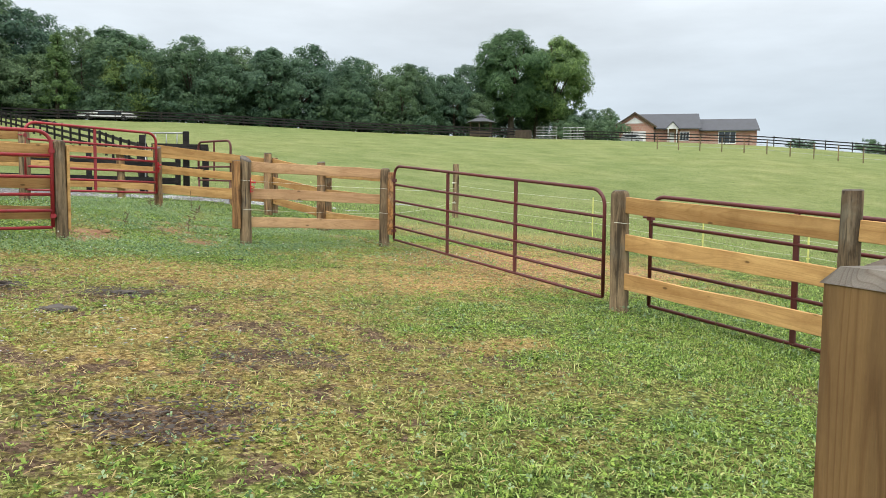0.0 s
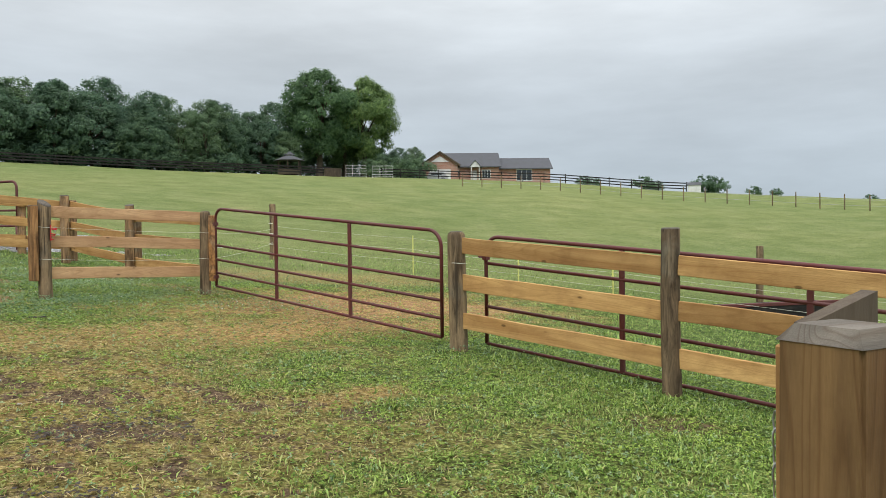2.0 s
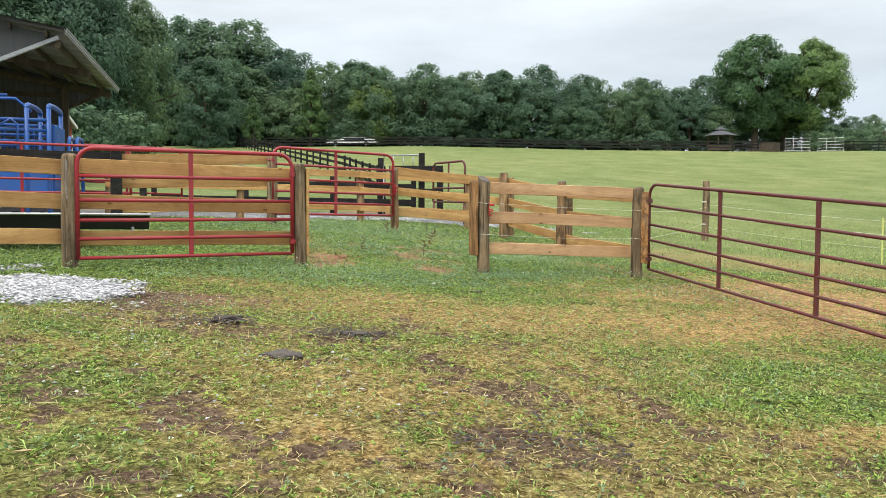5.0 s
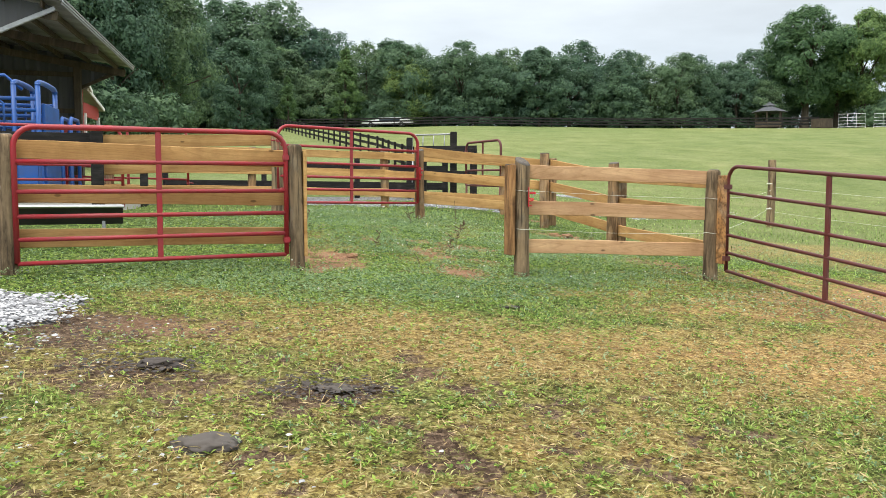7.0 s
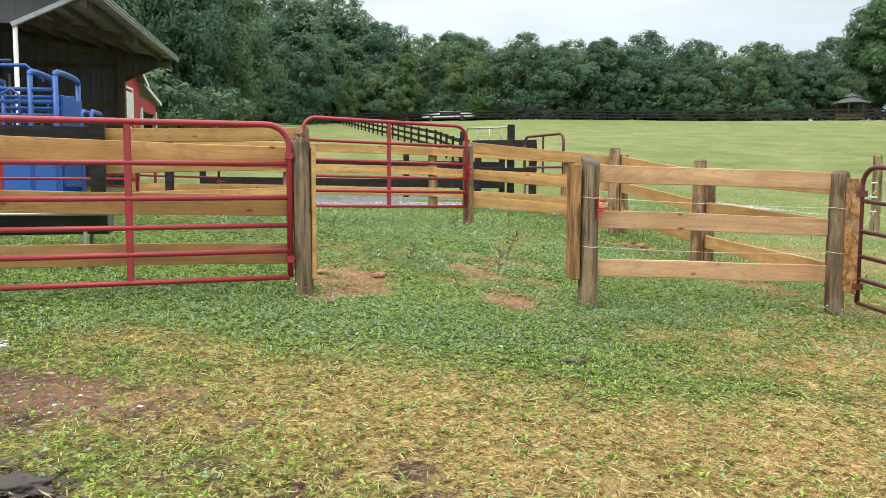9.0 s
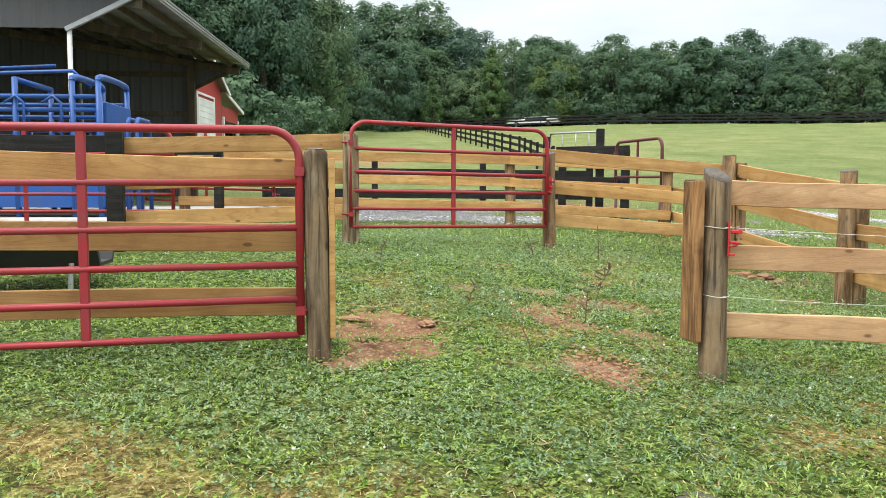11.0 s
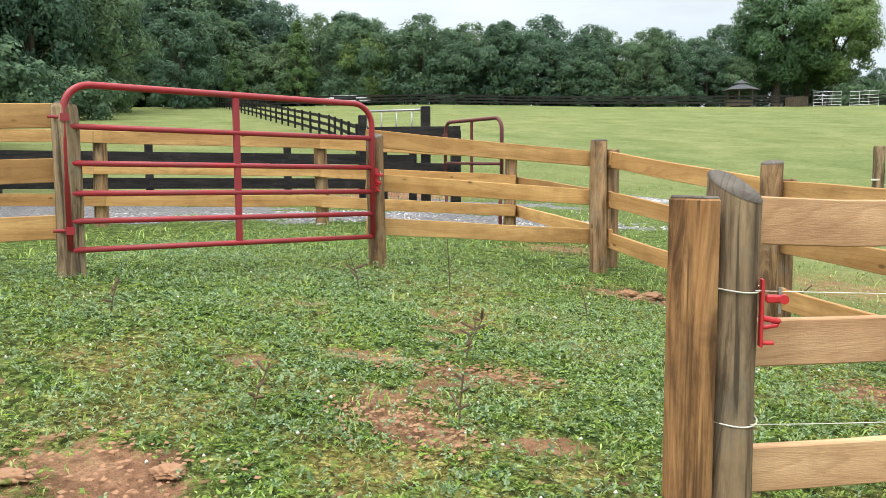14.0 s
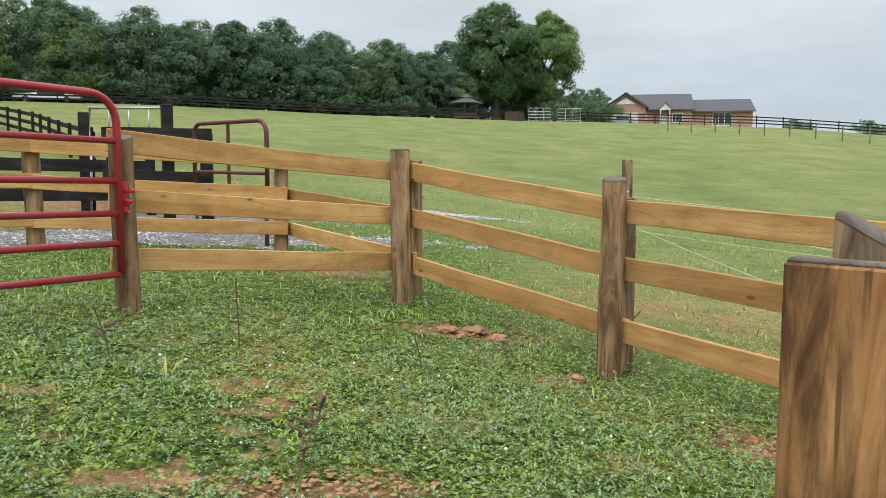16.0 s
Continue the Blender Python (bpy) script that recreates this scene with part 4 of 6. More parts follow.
field_post = thing("field_post", "grey round timber post standing in the pasture", "post", pose(0.13, 23.3, gz(0.13, 23.3)), "field posts")
part("shaft", round_post(1.62, 0.095, 77, "flat"), POST, field_post)
for zz in (0.45, 0.75, 1.05):
    part("insulator", box(0.13, 0.03, 0.03, 0.006), STRING, field_post, at=Matrix.Translation((-0.05, -0.08, zz)))
field_post_2 = thing("field_post", "grey round timber post standing in the pasture", "post", pose(13.0, 18.6, gz(13.0, 18.6)), "field posts")
part("shaft", round_post(1.55, 0.095, 78, "flat"), POST, field_post_2)
STAKES = [(3.75, 20.6), (5.6, 17.4), (6.75, 14.9)]
for x, y in STAKES:
    stake(x, y, 1.05, 0.028, YELLOW, "thin pale yellow plastic electric fence stake", "stake", "plastic stakes")
line = [(0.13, 23.3), (3.75, 20.6), (5.6, 17.4), (6.75, 14.9), (9.5, 10.5), (12.5, 6.5)]
for (x0, y0), (x1, y1) in zip(line, line[1:]):
    for zz in (0.38, 0.68, 0.98):
        strand("electric_wire", (x0, y0, gz(x0, y0) + zz), (x1, y1, gz(x1, y1) + zz), 0.03, 0.0028, STRING, "pale electric fence wire across the pasture")
for (x0, y0), (x1, y1) in (((-1.0, 13.0), (0.13, 23.3)),):
    for zz in (0.5, 0.9):
        strand("electric_wire", (x0, y0, gz(x0, y0) + zz), (x1, y1, gz(x1, y1) + zz), 0.05, 0.0026, STRING, "pale electric fence wire across the pasture")
# wire fence along the crest: bare round posts
crest = thing("wire_fence", "far wire fence of thin grey timber posts", "fence")
crest_mesh = None
crest_pts = []
for i in range(26):
    az = 16 + i * 1.55
    r = 92 - i * 0.35
    x, y = polar(az, r)
    if crest_mesh is None:
        ob = part("post", box(0.12, 0.12, 1.9, 0.02), POST, crest)
        crest_mesh = ob.data
    else:
        ob = new("post", crest_mesh)
        ob.parent = crest
    ob.matrix_basis = pose(x, y, gz(x, y) + 0.72, 0, 0, -az)
    crest_pts.append((x, y, gz(x, y)))
for zz in (0.5, 1.1):
    part("wire", tube([(x, y, z + zz) for x, y, z in crest_pts], 0.012, 4), STEEL, crest)

# ---- feed trough, log, droppings and other yard things ----
trough = thing("feed_bunk", "long low dark timber feed bunk lying in grass", "trough", pose(9.2, 13.6, gz(9.2, 13.6), 0, 0, 2))
for yy in (-0.28, 0.28):
    part("side_board", box(3.4, 0.06, 0.3, 0.01), BLACK_BOARD, trough, at=Matrix.Translation((0, yy, 0.16)))
part("floor_board", box(3.3, 0.5, 0.05, 0.01), DARK_TIMBER, trough, at=Matrix.Translation((0, 0, 0.14)))
for xx in (-1.4, 1.4):
    part("skid", box(0.12, 0.7, 0.12, 0.01), DARK_TIMBER, trough, at=Matrix.Translation((xx, 0, 0.05)))
part("edge_rail", box(3.5, 0.05, 0.07, 0.008), BROWN_TUBE, trough, at=Matrix.Translation((0, -0.3, 0.33)))


def lump(name, x, y, rx, ry, h, mat, label, category, seed, turn=0, group=""):
    rng = random.Random(seed)
    bm = bmesh.new()
    bmesh.ops.create_icosphere(bm, subdivisions=4, radius=1.0)
    for v in bm.verts:
        n = (noise.noise(v.co * 1.8 + Vector((seed, 0, 0))) * 0.45 + noise.noise(v.co * 5 + Vector((0, seed, 0))) * 0.3 + noise.noise(v.co * 12) * 0.12) * (0.7 if mat is DUNG else 1.0)
        v.co *= 1 + n
        v.co.x, v.co.y, v.co.z = v.co.x * rx, v.co.y * ry, max(v.co.z, -0.35) * h
    ob = finish(name, bm, mat, None, True)
    ob.matrix_basis = pose(x, y, gz(x, y) + h * 0.02, 0, 0, turn)
    return tagged(ob, label, category, group)


DUNG = paint("dried_manure", (0.085, 0.072, 0.062), 0.9, 0.0, (0.13, 0.12, 0.11), 0.5, scale=30)
MUD = paint("dark_wet_mud", (0.045, 0.034, 0.028), 0.7, 0.0, (0.09, 0.065, 0.05), 0.6, scale=30)
CLAY = paint("orange_clay", (0.36, 0.20, 0.11), 0.95, 0.0, (0.28, 0.13, 0.06), 0.6, scale=25)
lump("cow_pat", -2.86, 6.02, 0.13, 0.10, 0.035, DUNG, "flat grey dried cow pat on trampled grass", "cow pat", 1, 20, "cow pats")
lump("mud_clod", -3.77, 6.81, 0.12, 0.07, 0.03, MUD, "dark wet mud clod on trampled grass", "clod", 2, 20)
lump("cow_pat", -2.78, 6.93, 0.12, 0.06, 0.014, DUNG, "flat grey dried cow pat on trampled grass", "cow pat", 3, 10, "cow pats")
lump("cow_pat", -2.62, 9.6, 0.10, 0.07, 0.012, DUNG, "flat grey dried cow pat on trampled grass", "cow pat", 4, 0, "cow pats")
for i, (x, y, r) in enumerate(((-3.5, 15.5, 0.055), (-3.3, 15.55, 0.075), (-3.12, 15.45, 0.06), (-3.4, 15.38, 0.035), (-2.72, 14.68, 0.05), (-4.85, 11.15, 0.05))):
    lump("clay_clod", x, y, r * 1.4, r, r * 0.5, CLAY, "crumbling orange clay clod on bare soil", "clod", 10 + i, 30 * i, "clay clods")
lump("field_stone", -5.32, 10.87, 0.09, 0.05, 0.02, CLAY, "tan flat stone on bare soil", "stone", 31, 15)

# ---- the open barn ----
BX = Vector((-0.5532, 0.8330, 0))  # along the lane
BY = Vector((-0.8330, -0.5532, 0))  # away from it
B0 = Vector((-14.1, 15.7, 0))  # front corner of the eave
FLOOR_Z = gz(-15.2, 17.0) + 0.03


def bp(u, v, z):
    p = B0 + BX * u + BY * v
    return Vector((p.x, p.y, z))


barn_at = Matrix.Translation((B0.x, B0.y, 0)) @ Matrix((BX, BY, Vector((0, 0, 1)))).transposed().to_4x4()
barn = thing("open_barn", "open-sided grey steel farm shed with overhanging roof", "barn", barn_at)


def ribbed(u0, v0, u1, v1, zlo, zhi, rib=0.3):
    """Ribbed steel sheet between two plan points; zlo and zhi may slope along it."""
    bm = bmesh.new()
    ln = math.hypot(u1 - u0, v1 - v0)
    n = max(2, int(ln / (rib / 4)))
    nu, nv = -(v1 - v0) / ln, (u1 - u0) / ln
    cols = []
    for i in range(n + 1):
        t = i / n
        d = 0.02 if i % 4 == 0 else 0.0
        u, v = u0 + (u1 - u0) * t + nu * d, v0 + (v1 - v0) * t + nv * d
        lo, hi = zlo(t) if callable(zlo) else zlo, zhi(t) if callable(zhi) else zhi
        cols.append([bm.verts.new((u + nu * k, v + nv * k, z)) for k in (0, -0.025) for z in (lo, hi)])
    for a, b in zip(cols, cols[1:]):
        bm.faces.new((a[0], b[0], b[1], a[1]))
        bm.faces.new((a[3], b[3], b[2], a[2]))
        bm.faces.new((a[1], b[1], b[3], a[3]))
        bm.faces.new((a[2], b[2], b[0], a[0]))
    return bm


LEN, DEEP, OVER = 7.7, 11.0, 1.3
EAVE, FOOT = 5.35, 4.65


def roof_z(v):
    return EAVE + v * 0.16


part("end_wall", ribbed(LEN, OVER, LEN, DEEP, FLOOR_Z, lambda t: roof_z(OVER + (DEEP - OVER) * t)), SIDING, barn)
part("rear_wall", ribbed(LEN, DEEP, -4.0, DEEP, FLOOR_Z, roof_z(DEEP)), SIDING, barn)
for u in (0.0, LEN - 0.02):  # sheeted gussets above the struts at both ends
    part("gusset", ribbed(u, 0.05, u, OVER, lambda t: EAVE - 0.05 + (FOOT - EAVE + 0.05) * t, lambda t: roof_z(OVER * t) - 0.06), SIDING, barn)
    a, b = Vector((u - 0.04, 0.02, EAVE - 0.1)), Vector((u - 0.04, OVER + 0.05, FOOT - 0.04))
    part("strut", box((b - a).length, 0.07, 0.09, 0.006), STEEL if u == 0 else DARK_TIMBER, barn, at=between(a, b))
part("upper_wall", ribbed(0.0, OVER, 0.0, 4.6, FOOT, lambda t: roof_z(OVER + 3.3 * t) - 0.06), SIDING, barn)
bm = bmesh.new()
n = 44
for i in range(n + 1):
    u = -0.35 + (LEN + 0.65) * i / n
    d = 0.03 if i % 4 == 0 else 0.0
    for v in (-0.15, DEEP + 0.3):
        for k in (0.05, 0.0):
            bm.verts.new((u, v, roof_z(v) + k + d))
bm.verts.ensure_lookup_table()
for i in range(n):
    a, b = [bm.verts[i * 4 + k] for k in range(4)], [bm.verts[i * 4 + 4 + k] for k in range(4)]
    bm.faces.new((a[0], b[0], b[2], a[2]))
    bm.faces.new((a[3], b[3], b[1], a[1]))
    bm.faces.new((a[1], b[1], b[0], a[0]))
    bm.faces.new((a[2], b[2], b[3], a[3]))
part("roof", bm, ROOF_STEEL, barn)
for v in np.arange(0.25, DEEP, 0.75):
    part("purlin", box(LEN + 0.4, 0.05, 0.13, 0.004), DARK_TIMBER, barn, at=Matrix.Translation((LEN / 2, v, roof_z(v) - 0.09)))
for u in (0.05, LEN / 2, LEN - 0.1):
    a, b = Vector((u, 0.0, roof_z(0) - 0.24)), Vector((u, DEEP, roof_z(DEEP) - 0.24))
    part("rafter", box((b - a).length, 0.07, 0.2, 0.004), DARK_TIMBER, barn, at=between(a, b))
for k in range(3):
    part("fascia", box(LEN + 0.6, 0.03, 0.045, 0.004), ROOF_STEEL if k != 1 else STEEL, barn, at=Matrix.Translation((LEN / 2, -0.17 - 0.015 * k, EAVE - 0.06 + 0.05 * k)))
part("pole", tube([(0, OVER, FLOOR_Z - 0.2), (0, OVER, FOOT)], 0.045, 10), WHITE_PAINT, barn, "white painted steel pole", True)
for u, v in ((LEN - 0.12, OVER + 0.05), (LEN - 0.12, 4.8), (LEN - 0.12, 7.8), (0.0, 4.65), (LEN / 2, DEEP - 0.15), (0.0, DEEP - 0.15)):
    part("post", box(0.2, 0.2, roof_z(v) - 0.2 - FLOOR_Z + 0.2, 0.01), DARK_TIMBER, barn, at=Matrix.Translation((u, v, (roof_z(v) - 0.4 + FLOOR_Z) / 2)))
for z in (FLOOR_Z + 0.7, FLOOR_Z + 1.6, FLOOR_Z + 2.6, FLOOR_Z + 3.7):
    part("girt", box(0.05, DEEP - OVER - 0.1, 0.14, 0.004), DARK_TIMBER, barn, at=Matrix.Translation((LEN - 0.06, (DEEP + OVER) / 2, z)))
    part("girt", box(LEN, 0.05, 0.14, 0.004), DARK_TIMBER, barn, at=Matrix.Translation((LEN / 2, DEEP - 0.07, z)))
part("inner_pipe", tube([(LEN - 1.2, 3.9, FLOOR_Z), (LEN - 1.2, 4.0, 4.6)], 0.04, 8), STEEL, barn)
pad = thing("concrete_pad", "pale worn concrete pad before the barn", "pad", barn_at)
part("slab", box(8.6, 13.0, 0.3, 0.02), CONCRETE, pad, at=Matrix.Translation((3.6, 4.6, FLOOR_Z - 0.13)))
apron = thing("concrete_pad", "pale worn concrete pad under the cattle chute", "pad", pose(-13.4, 13.3, gz(-13.0, 13.6) - 0.02, 0, 0, 123.6))
part("slab", box(3.2, 6.5, 0.24, 0.02), CONCRETE, apron, at=Matrix.Translation((0.2, 0.6, 0)))

# ---- blue squeeze chute ----
chute = thing("cattle_chute", "blue steel cattle squeeze chute of heavy round tubes", "cattle chute", pose(-12.68, 14.18, gz(-13.0, 13.6) + 0.1, 0, 0, 213.5))
CL, CW, CH = 4.2, 1.1, 2.25
for y in (-CW / 2, CW / 2):
    part("lower_panel", box(CL, 0.05, 0.95, 0.01), BLUE, chute, at=Matrix.Translation((CL / 2, y, 0.62)))
    for z in (1.2, 1.4, 1.62, 1.82):
        part("side_rail", tube([(0.05, y, z), (CL, y, z)], 0.035, 8), BLUE, chute, smooth=True)
    for x in (0.06, 0.45, 1.3, 2.2, 3.1, CL):
        part("upright", tube([(x, y, 0.0), (x, y, CH - 0.15)], 0.045, 8), BLUE, chute, smooth=True)
    for i in range(6):
        part("slide_bar", tube([(0.6 + 0.55 * i, y * 1.1, 1.1), (0.6 + 0.55 * i, y * 1.1, 1.72), (0.72 + 0.55 * i, y * 1.1, 1.82), (0.88 + 0.55 * i, y * 1.1, 1.72)], 0.022, 8), BLUE, chute, smooth=True)
for x in (0.06, 0.45):
    arc = [(x, -CW / 2, CH - 0.2)] + [(x, -CW / 2 * math.cos(t), CH - 0.2 + 0.09 * math.sin(t) ** 0.4) for t in np.linspace(0.2, math.pi - 0.2, 7)] + [(x, CW / 2, CH - 0.2)]
    part("hoop", tube(arc, 0.05, 8), BLUE, chute, smooth=True)
for x in (1.3, 2.2, 3.1, CL):
    part("cross_tube", tube([(x, -CW / 2, CH - 0.18), (x, CW / 2, CH - 0.18)], 0.045, 8), BLUE, chute, smooth=True)
part("control_arm", tube([(0.6, -0.45, CH - 0.15), (0.9, -0.5, CH + 0.12), (CL - 0.4, -0.5, CH + 0.02)], 0.03, 8), BLUE, chute, smooth=True)
part("control_arm", tube([(0.9, 0.1, CH + 0.1), (CL - 0.3, 0.1, CH - 0.05)], 0.025, 8), BLUE, chute, smooth=True)
part("head_gate", box(0.06, CW - 0.15, 1.5, 0.01), BLUE, chute, at=Matrix.Translation((0.0, 0, 1.0)))
for x in (-0.25, -0.4):
    part("neck_bar", tube([(x, -0.28, 0.1), (x, -0.28, 1.45), (x, -0.22, 1.52), (x, 0.22, 1.52), (x, 0.28, 1.45), (x, 0.28, 0.1)], 0.035, 8), BLUE, chute, smooth=True)
for i in range(10):
    part("drop_bar", tube([(0.7 + 0.32 * i, -CW / 2 - 0.05, 0.95), (0.7 + 0.32 * i, -CW / 2 - 0.05, 1.45)], 0.02, 6), STEEL if i % 3 == 0 else BLUE, chute, smooth=True)
part("floor_plate", box(CL, CW, 0.08, 0.01), RUBBER, chute, at=Matrix.Translation((CL / 2, 0, 0.06)))
# low maroon gates near the chute and a black feeder
tube_gate("tube_gate", (-9.9, 13.0), (-12.3, 10.6), 1.25, gz(-10.8, 11.8) + 0.12, gz(-12, 10.6) + 0.12, RED_TUBE, "red tube gate beside the cattle chute", "red tube gates", 1)
tube_gate("tube_gate", (-11.0, 15.9), (-12.9, 14.7), 1.2, gz(-11.5, 15.6) + 0.3, gz(-12.6, 14.6) + 0.35, RED_TUBE, "red tube gate beside the concrete pad", "red tube gates", 1)
feeder = thing("feed_trough", "long black rubber feed trough on thin legs", "trough", pose(-8.3, 9.5, gz(-8.3, 9.5), 0, 0, 44))
bm = bmesh.new()
prof = [(-0.36, 0.36), (-0.22, 0.17), (0.22, 0.17), (0.36, 0.36), (0.31, 0.36), (0.19, 0.2), (-0.19, 0.2), (-0.31, 0.36)]
ends = [[bm.verts.new((x, a, b)) for a, b in prof] for x in (-1.25, 1.25)]
for k in range(8):
    bm.faces.new((ends[0][k], ends[0][(k + 1) % 8], ends[1][(k + 1) % 8], ends[1][k]))
for e in ends:
    bm.faces.new(e)
bmesh.ops.recalc_face_normals(bm, faces=bm.faces)
part("bowl", bm, RUBBER, feeder)
part("rim", tube([(-1.26, -0.36, 0.365), (1.26, -0.36, 0.365), (1.26, 0.36, 0.365), (-1.26, 0.36, 0.365)], 0.018, 6, closed=True), STEEL, feeder)
for x in (-1.05, 1.05):
    for y in (-0.3, 0.3):
        part("leg", tube([(x, y, -0.1), (x, y * 0.8, 0.2)], 0.02, 6), STEEL, feeder)

# ---- red barn ----
RB = Vector((-30.8, 31.3, 0))
rb_z = 3.9
red = thing("red_barn", "red steel barn with white trim and white sliding door", "barn", Matrix.Translation((RB.x, RB.y, rb_z)) @ Matrix.Rotation(radians(120), 4, "Z") @ Matrix.Diagonal((0.85, 1, 0.78, 1)))


def gable_wall(w, h, rise, thick=0.15):
    """A wall w wide with a gable on top, along x, about its middle."""
    bm = bmesh.new()
    out = [(-w / 2, 0), (w / 2, 0), (w / 2, h), (0, h + rise), (-w / 2, h)]
    f = [bm.verts.new((x, 0, z)) for x, z in out]
    b = [bm.verts.new((x, thick, z)) for x, z in out]
    bm.faces.new(f)
    bm.faces.new(b[::-1])
    for k in range(5):
        bm.faces.new((f[k], b[k], b[(k + 1) % 5], f[(k + 1) % 5]))
    bmesh.ops.recalc_face_normals(bm, faces=bm.faces)
    return bm


def roof_slab(w, ln, rise, thick, over, side):
    """One slope of a gable roof over a building w wide: side -1 or 1, ridge along y from 0 to ln."""
    bm = bmesh.new()
    half = w / 2 + over
    drop = rise * half / (w / 2)
    pts = [(0, rise), (side * half, rise - drop)]
    vs = []
    for y in (-over, ln + over):
        for x, z in pts:
            vs += [bm.verts.new((x, y, z)), bm.verts.new((x, y, z + thick))]
    for f in ((0, 1, 3, 2), (4, 6, 7, 5), (0, 4, 5, 1), (2, 3, 7, 6), (1, 5, 7, 3), (0, 2, 6, 4)):
        bm.faces.new([vs[i] for i in f])
    bmesh.ops.recalc_face_normals(bm, faces=bm.faces)
    return bm


part("front_wall", gable_wall(7.0, 3.9, 2.2), RED_SIDING, red)
part("side_wall", box(0.15, 12, 3.9, 0), RED_SIDING, red, at=Matrix.Translation((3.42, 6.15, 1.95)))
part("side_wall", box(0.15, 12, 3.9, 0), RED_SIDING, red, at=Matrix.Translation((-3.42, 6.15, 1.95)))
for sd in (-1, 1):
    part("roof_slope", roof_slab(7.0, 12.3, 2.2, 0.1, 0.35, sd), ROOF_STEEL, red, at=Matrix.Translation((0, 0, 3.95)))
    a, b = Vector((0, -0.38, 6.1)), Vector((sd * 3.85, -0.38, 3.70))
    part("rake_trim", box((b - a).length, 0.05, 0.2, 0), WHITE_PAINT, red, at=between(a, b))
door = part("sliding_door", box(2.6, 0.06, 3.0, 0.01), WHITE_PAINT, red, "white panelled door", at=Matrix.Translation((0.6, -0.05, 1.5)))
for k in range(9):
    part("panel_rib", box(2.1, 0.02, 0.03, 0), WHITE_PAINT, door, at=Matrix.Translation((0, -0.035, -1.4 + 0.35 * k)))
for x in (-0.8, 2.0):
    part("door_trim", box(0.14, 0.05, 3.2, 0), WHITE_PAINT, red, at=Matrix.Translation((x, -0.045, 1.6)))
part("door_trim", box(2.94, 0.05, 0.14, 0), WHITE_PAINT, red, at=Matrix.Translation((0.6, -0.045, 3.25)))
# lean-to on its side
part("lean_to_wall", box(3.2, 0.12, 0.9, 0), RED_SIDING, red, at=Matrix.Translation((5.15, 0.06, 2.55)))
part("lean_to_roof", box(3.9, 12.6, 0.1, 0), ROOF_STEEL, red, at=pose(5.2, 6.1, 3.35, 0, 15, 0))
a, b = Vector((3.5, -0.25, 3.85)), Vector((7.0, -0.25, 2.9))
part("rake_trim", box((b - a).length, 0.05, 0.2, 0), WHITE_PAINT, red, at=between(a, b))
for x in (3.7, 6.6):
    part("lean_to_post", box(0.16, 0.16, 2.3, 0), WHITE_PAINT, red, at=Matrix.Translation((x, 0.0, 1.15)))
part("lean_to_back", box(3.2, 0.1, 2.6, 0), SIDING, red, at=Matrix.Translation((5.15, 6.0, 1.3)))

# ---- brick house on the crest ----
HX, HY = 41.3, 136.0
house_z = gz(HX, HY) + 0.2
house = thing("brick_house", "long single-storey brick house with grey shingle roof", "house", pose(HX, HY, house_z, 0, 0, -12) @ Matrix.Diagonal((0.83, 1, 1.1, 1)))


def house_block(x0, x1, y0, y1, h, rise, tag):
    w, d = x1 - x0, y1 - y0
    part("wall", box(w, d, h, 0), BRICK, house, at=Matrix.Translation(((x0 + x1) / 2, (y0 + y1) / 2, h / 2)))
    for sd in (-1, 1):
        part("roof", roof_slab(d, w, rise, 0.18, 0.5, sd), SHINGLE, house, at=pose(x0, (y0 + y1) / 2, h, 0, 0, -90))
    for xx, yaw in ((x0, 90), (x1, 90)):
        part("gable", gable_wall(d, 0.01, rise, 0.1), WHITE_PAINT if tag == "wing" else BRICK, house, at=pose(xx - 0.05, (y0 + y1) / 2, h, 0, 0, yaw))


house_block(-9.0, 3.5, 0, 9, 2.9, 2.5, "main")
house_block(3.5, 15.5, 1.2, 9, 2.6, 1.9, "wing")
# front-facing gable with garage at the one end
part("wall", box(8.0, 4.0, 2.9, 0), BRICK, house, at=Matrix.Translation((-10.0, -1.2, 1.45)))
part("gable", gable_wall(8.0, 0.01, 2.0, 0.1), BRICK, house, at=Matrix.Translation((-10.0, -3.2, 2.9)))
for sd in (-1, 1):
    part("roof", roof_slab(8.0, 6.5, 2.0, 0.18, 0.5, sd), SHINGLE, house, at=Matrix.Translation((-10.0, -3.1, 2.9)))
    a, b = Vector((-10.0, -3.65, 5.0)), Vector((-10.0 + sd * 4.5, -3.65, 2.72))
    part("bargeboard", box((b - a).length, 0.06, 0.28, 0), DARK_TIMBER, house, at=between(a, b))
part("gable_panel", gable_wall(4.0, 0.01, 0.95, 0.06), WHITE_PAINT, house, "pale gable panel", at=Matrix.Translation((-10.0, -3.28, 3.35)))
part("garage_door", box(4.8, 0.06, 2.1, 0), WHITE_PAINT, house, "white garage door", at=Matrix.Translation((-10.0, -3.22, 1.05)))
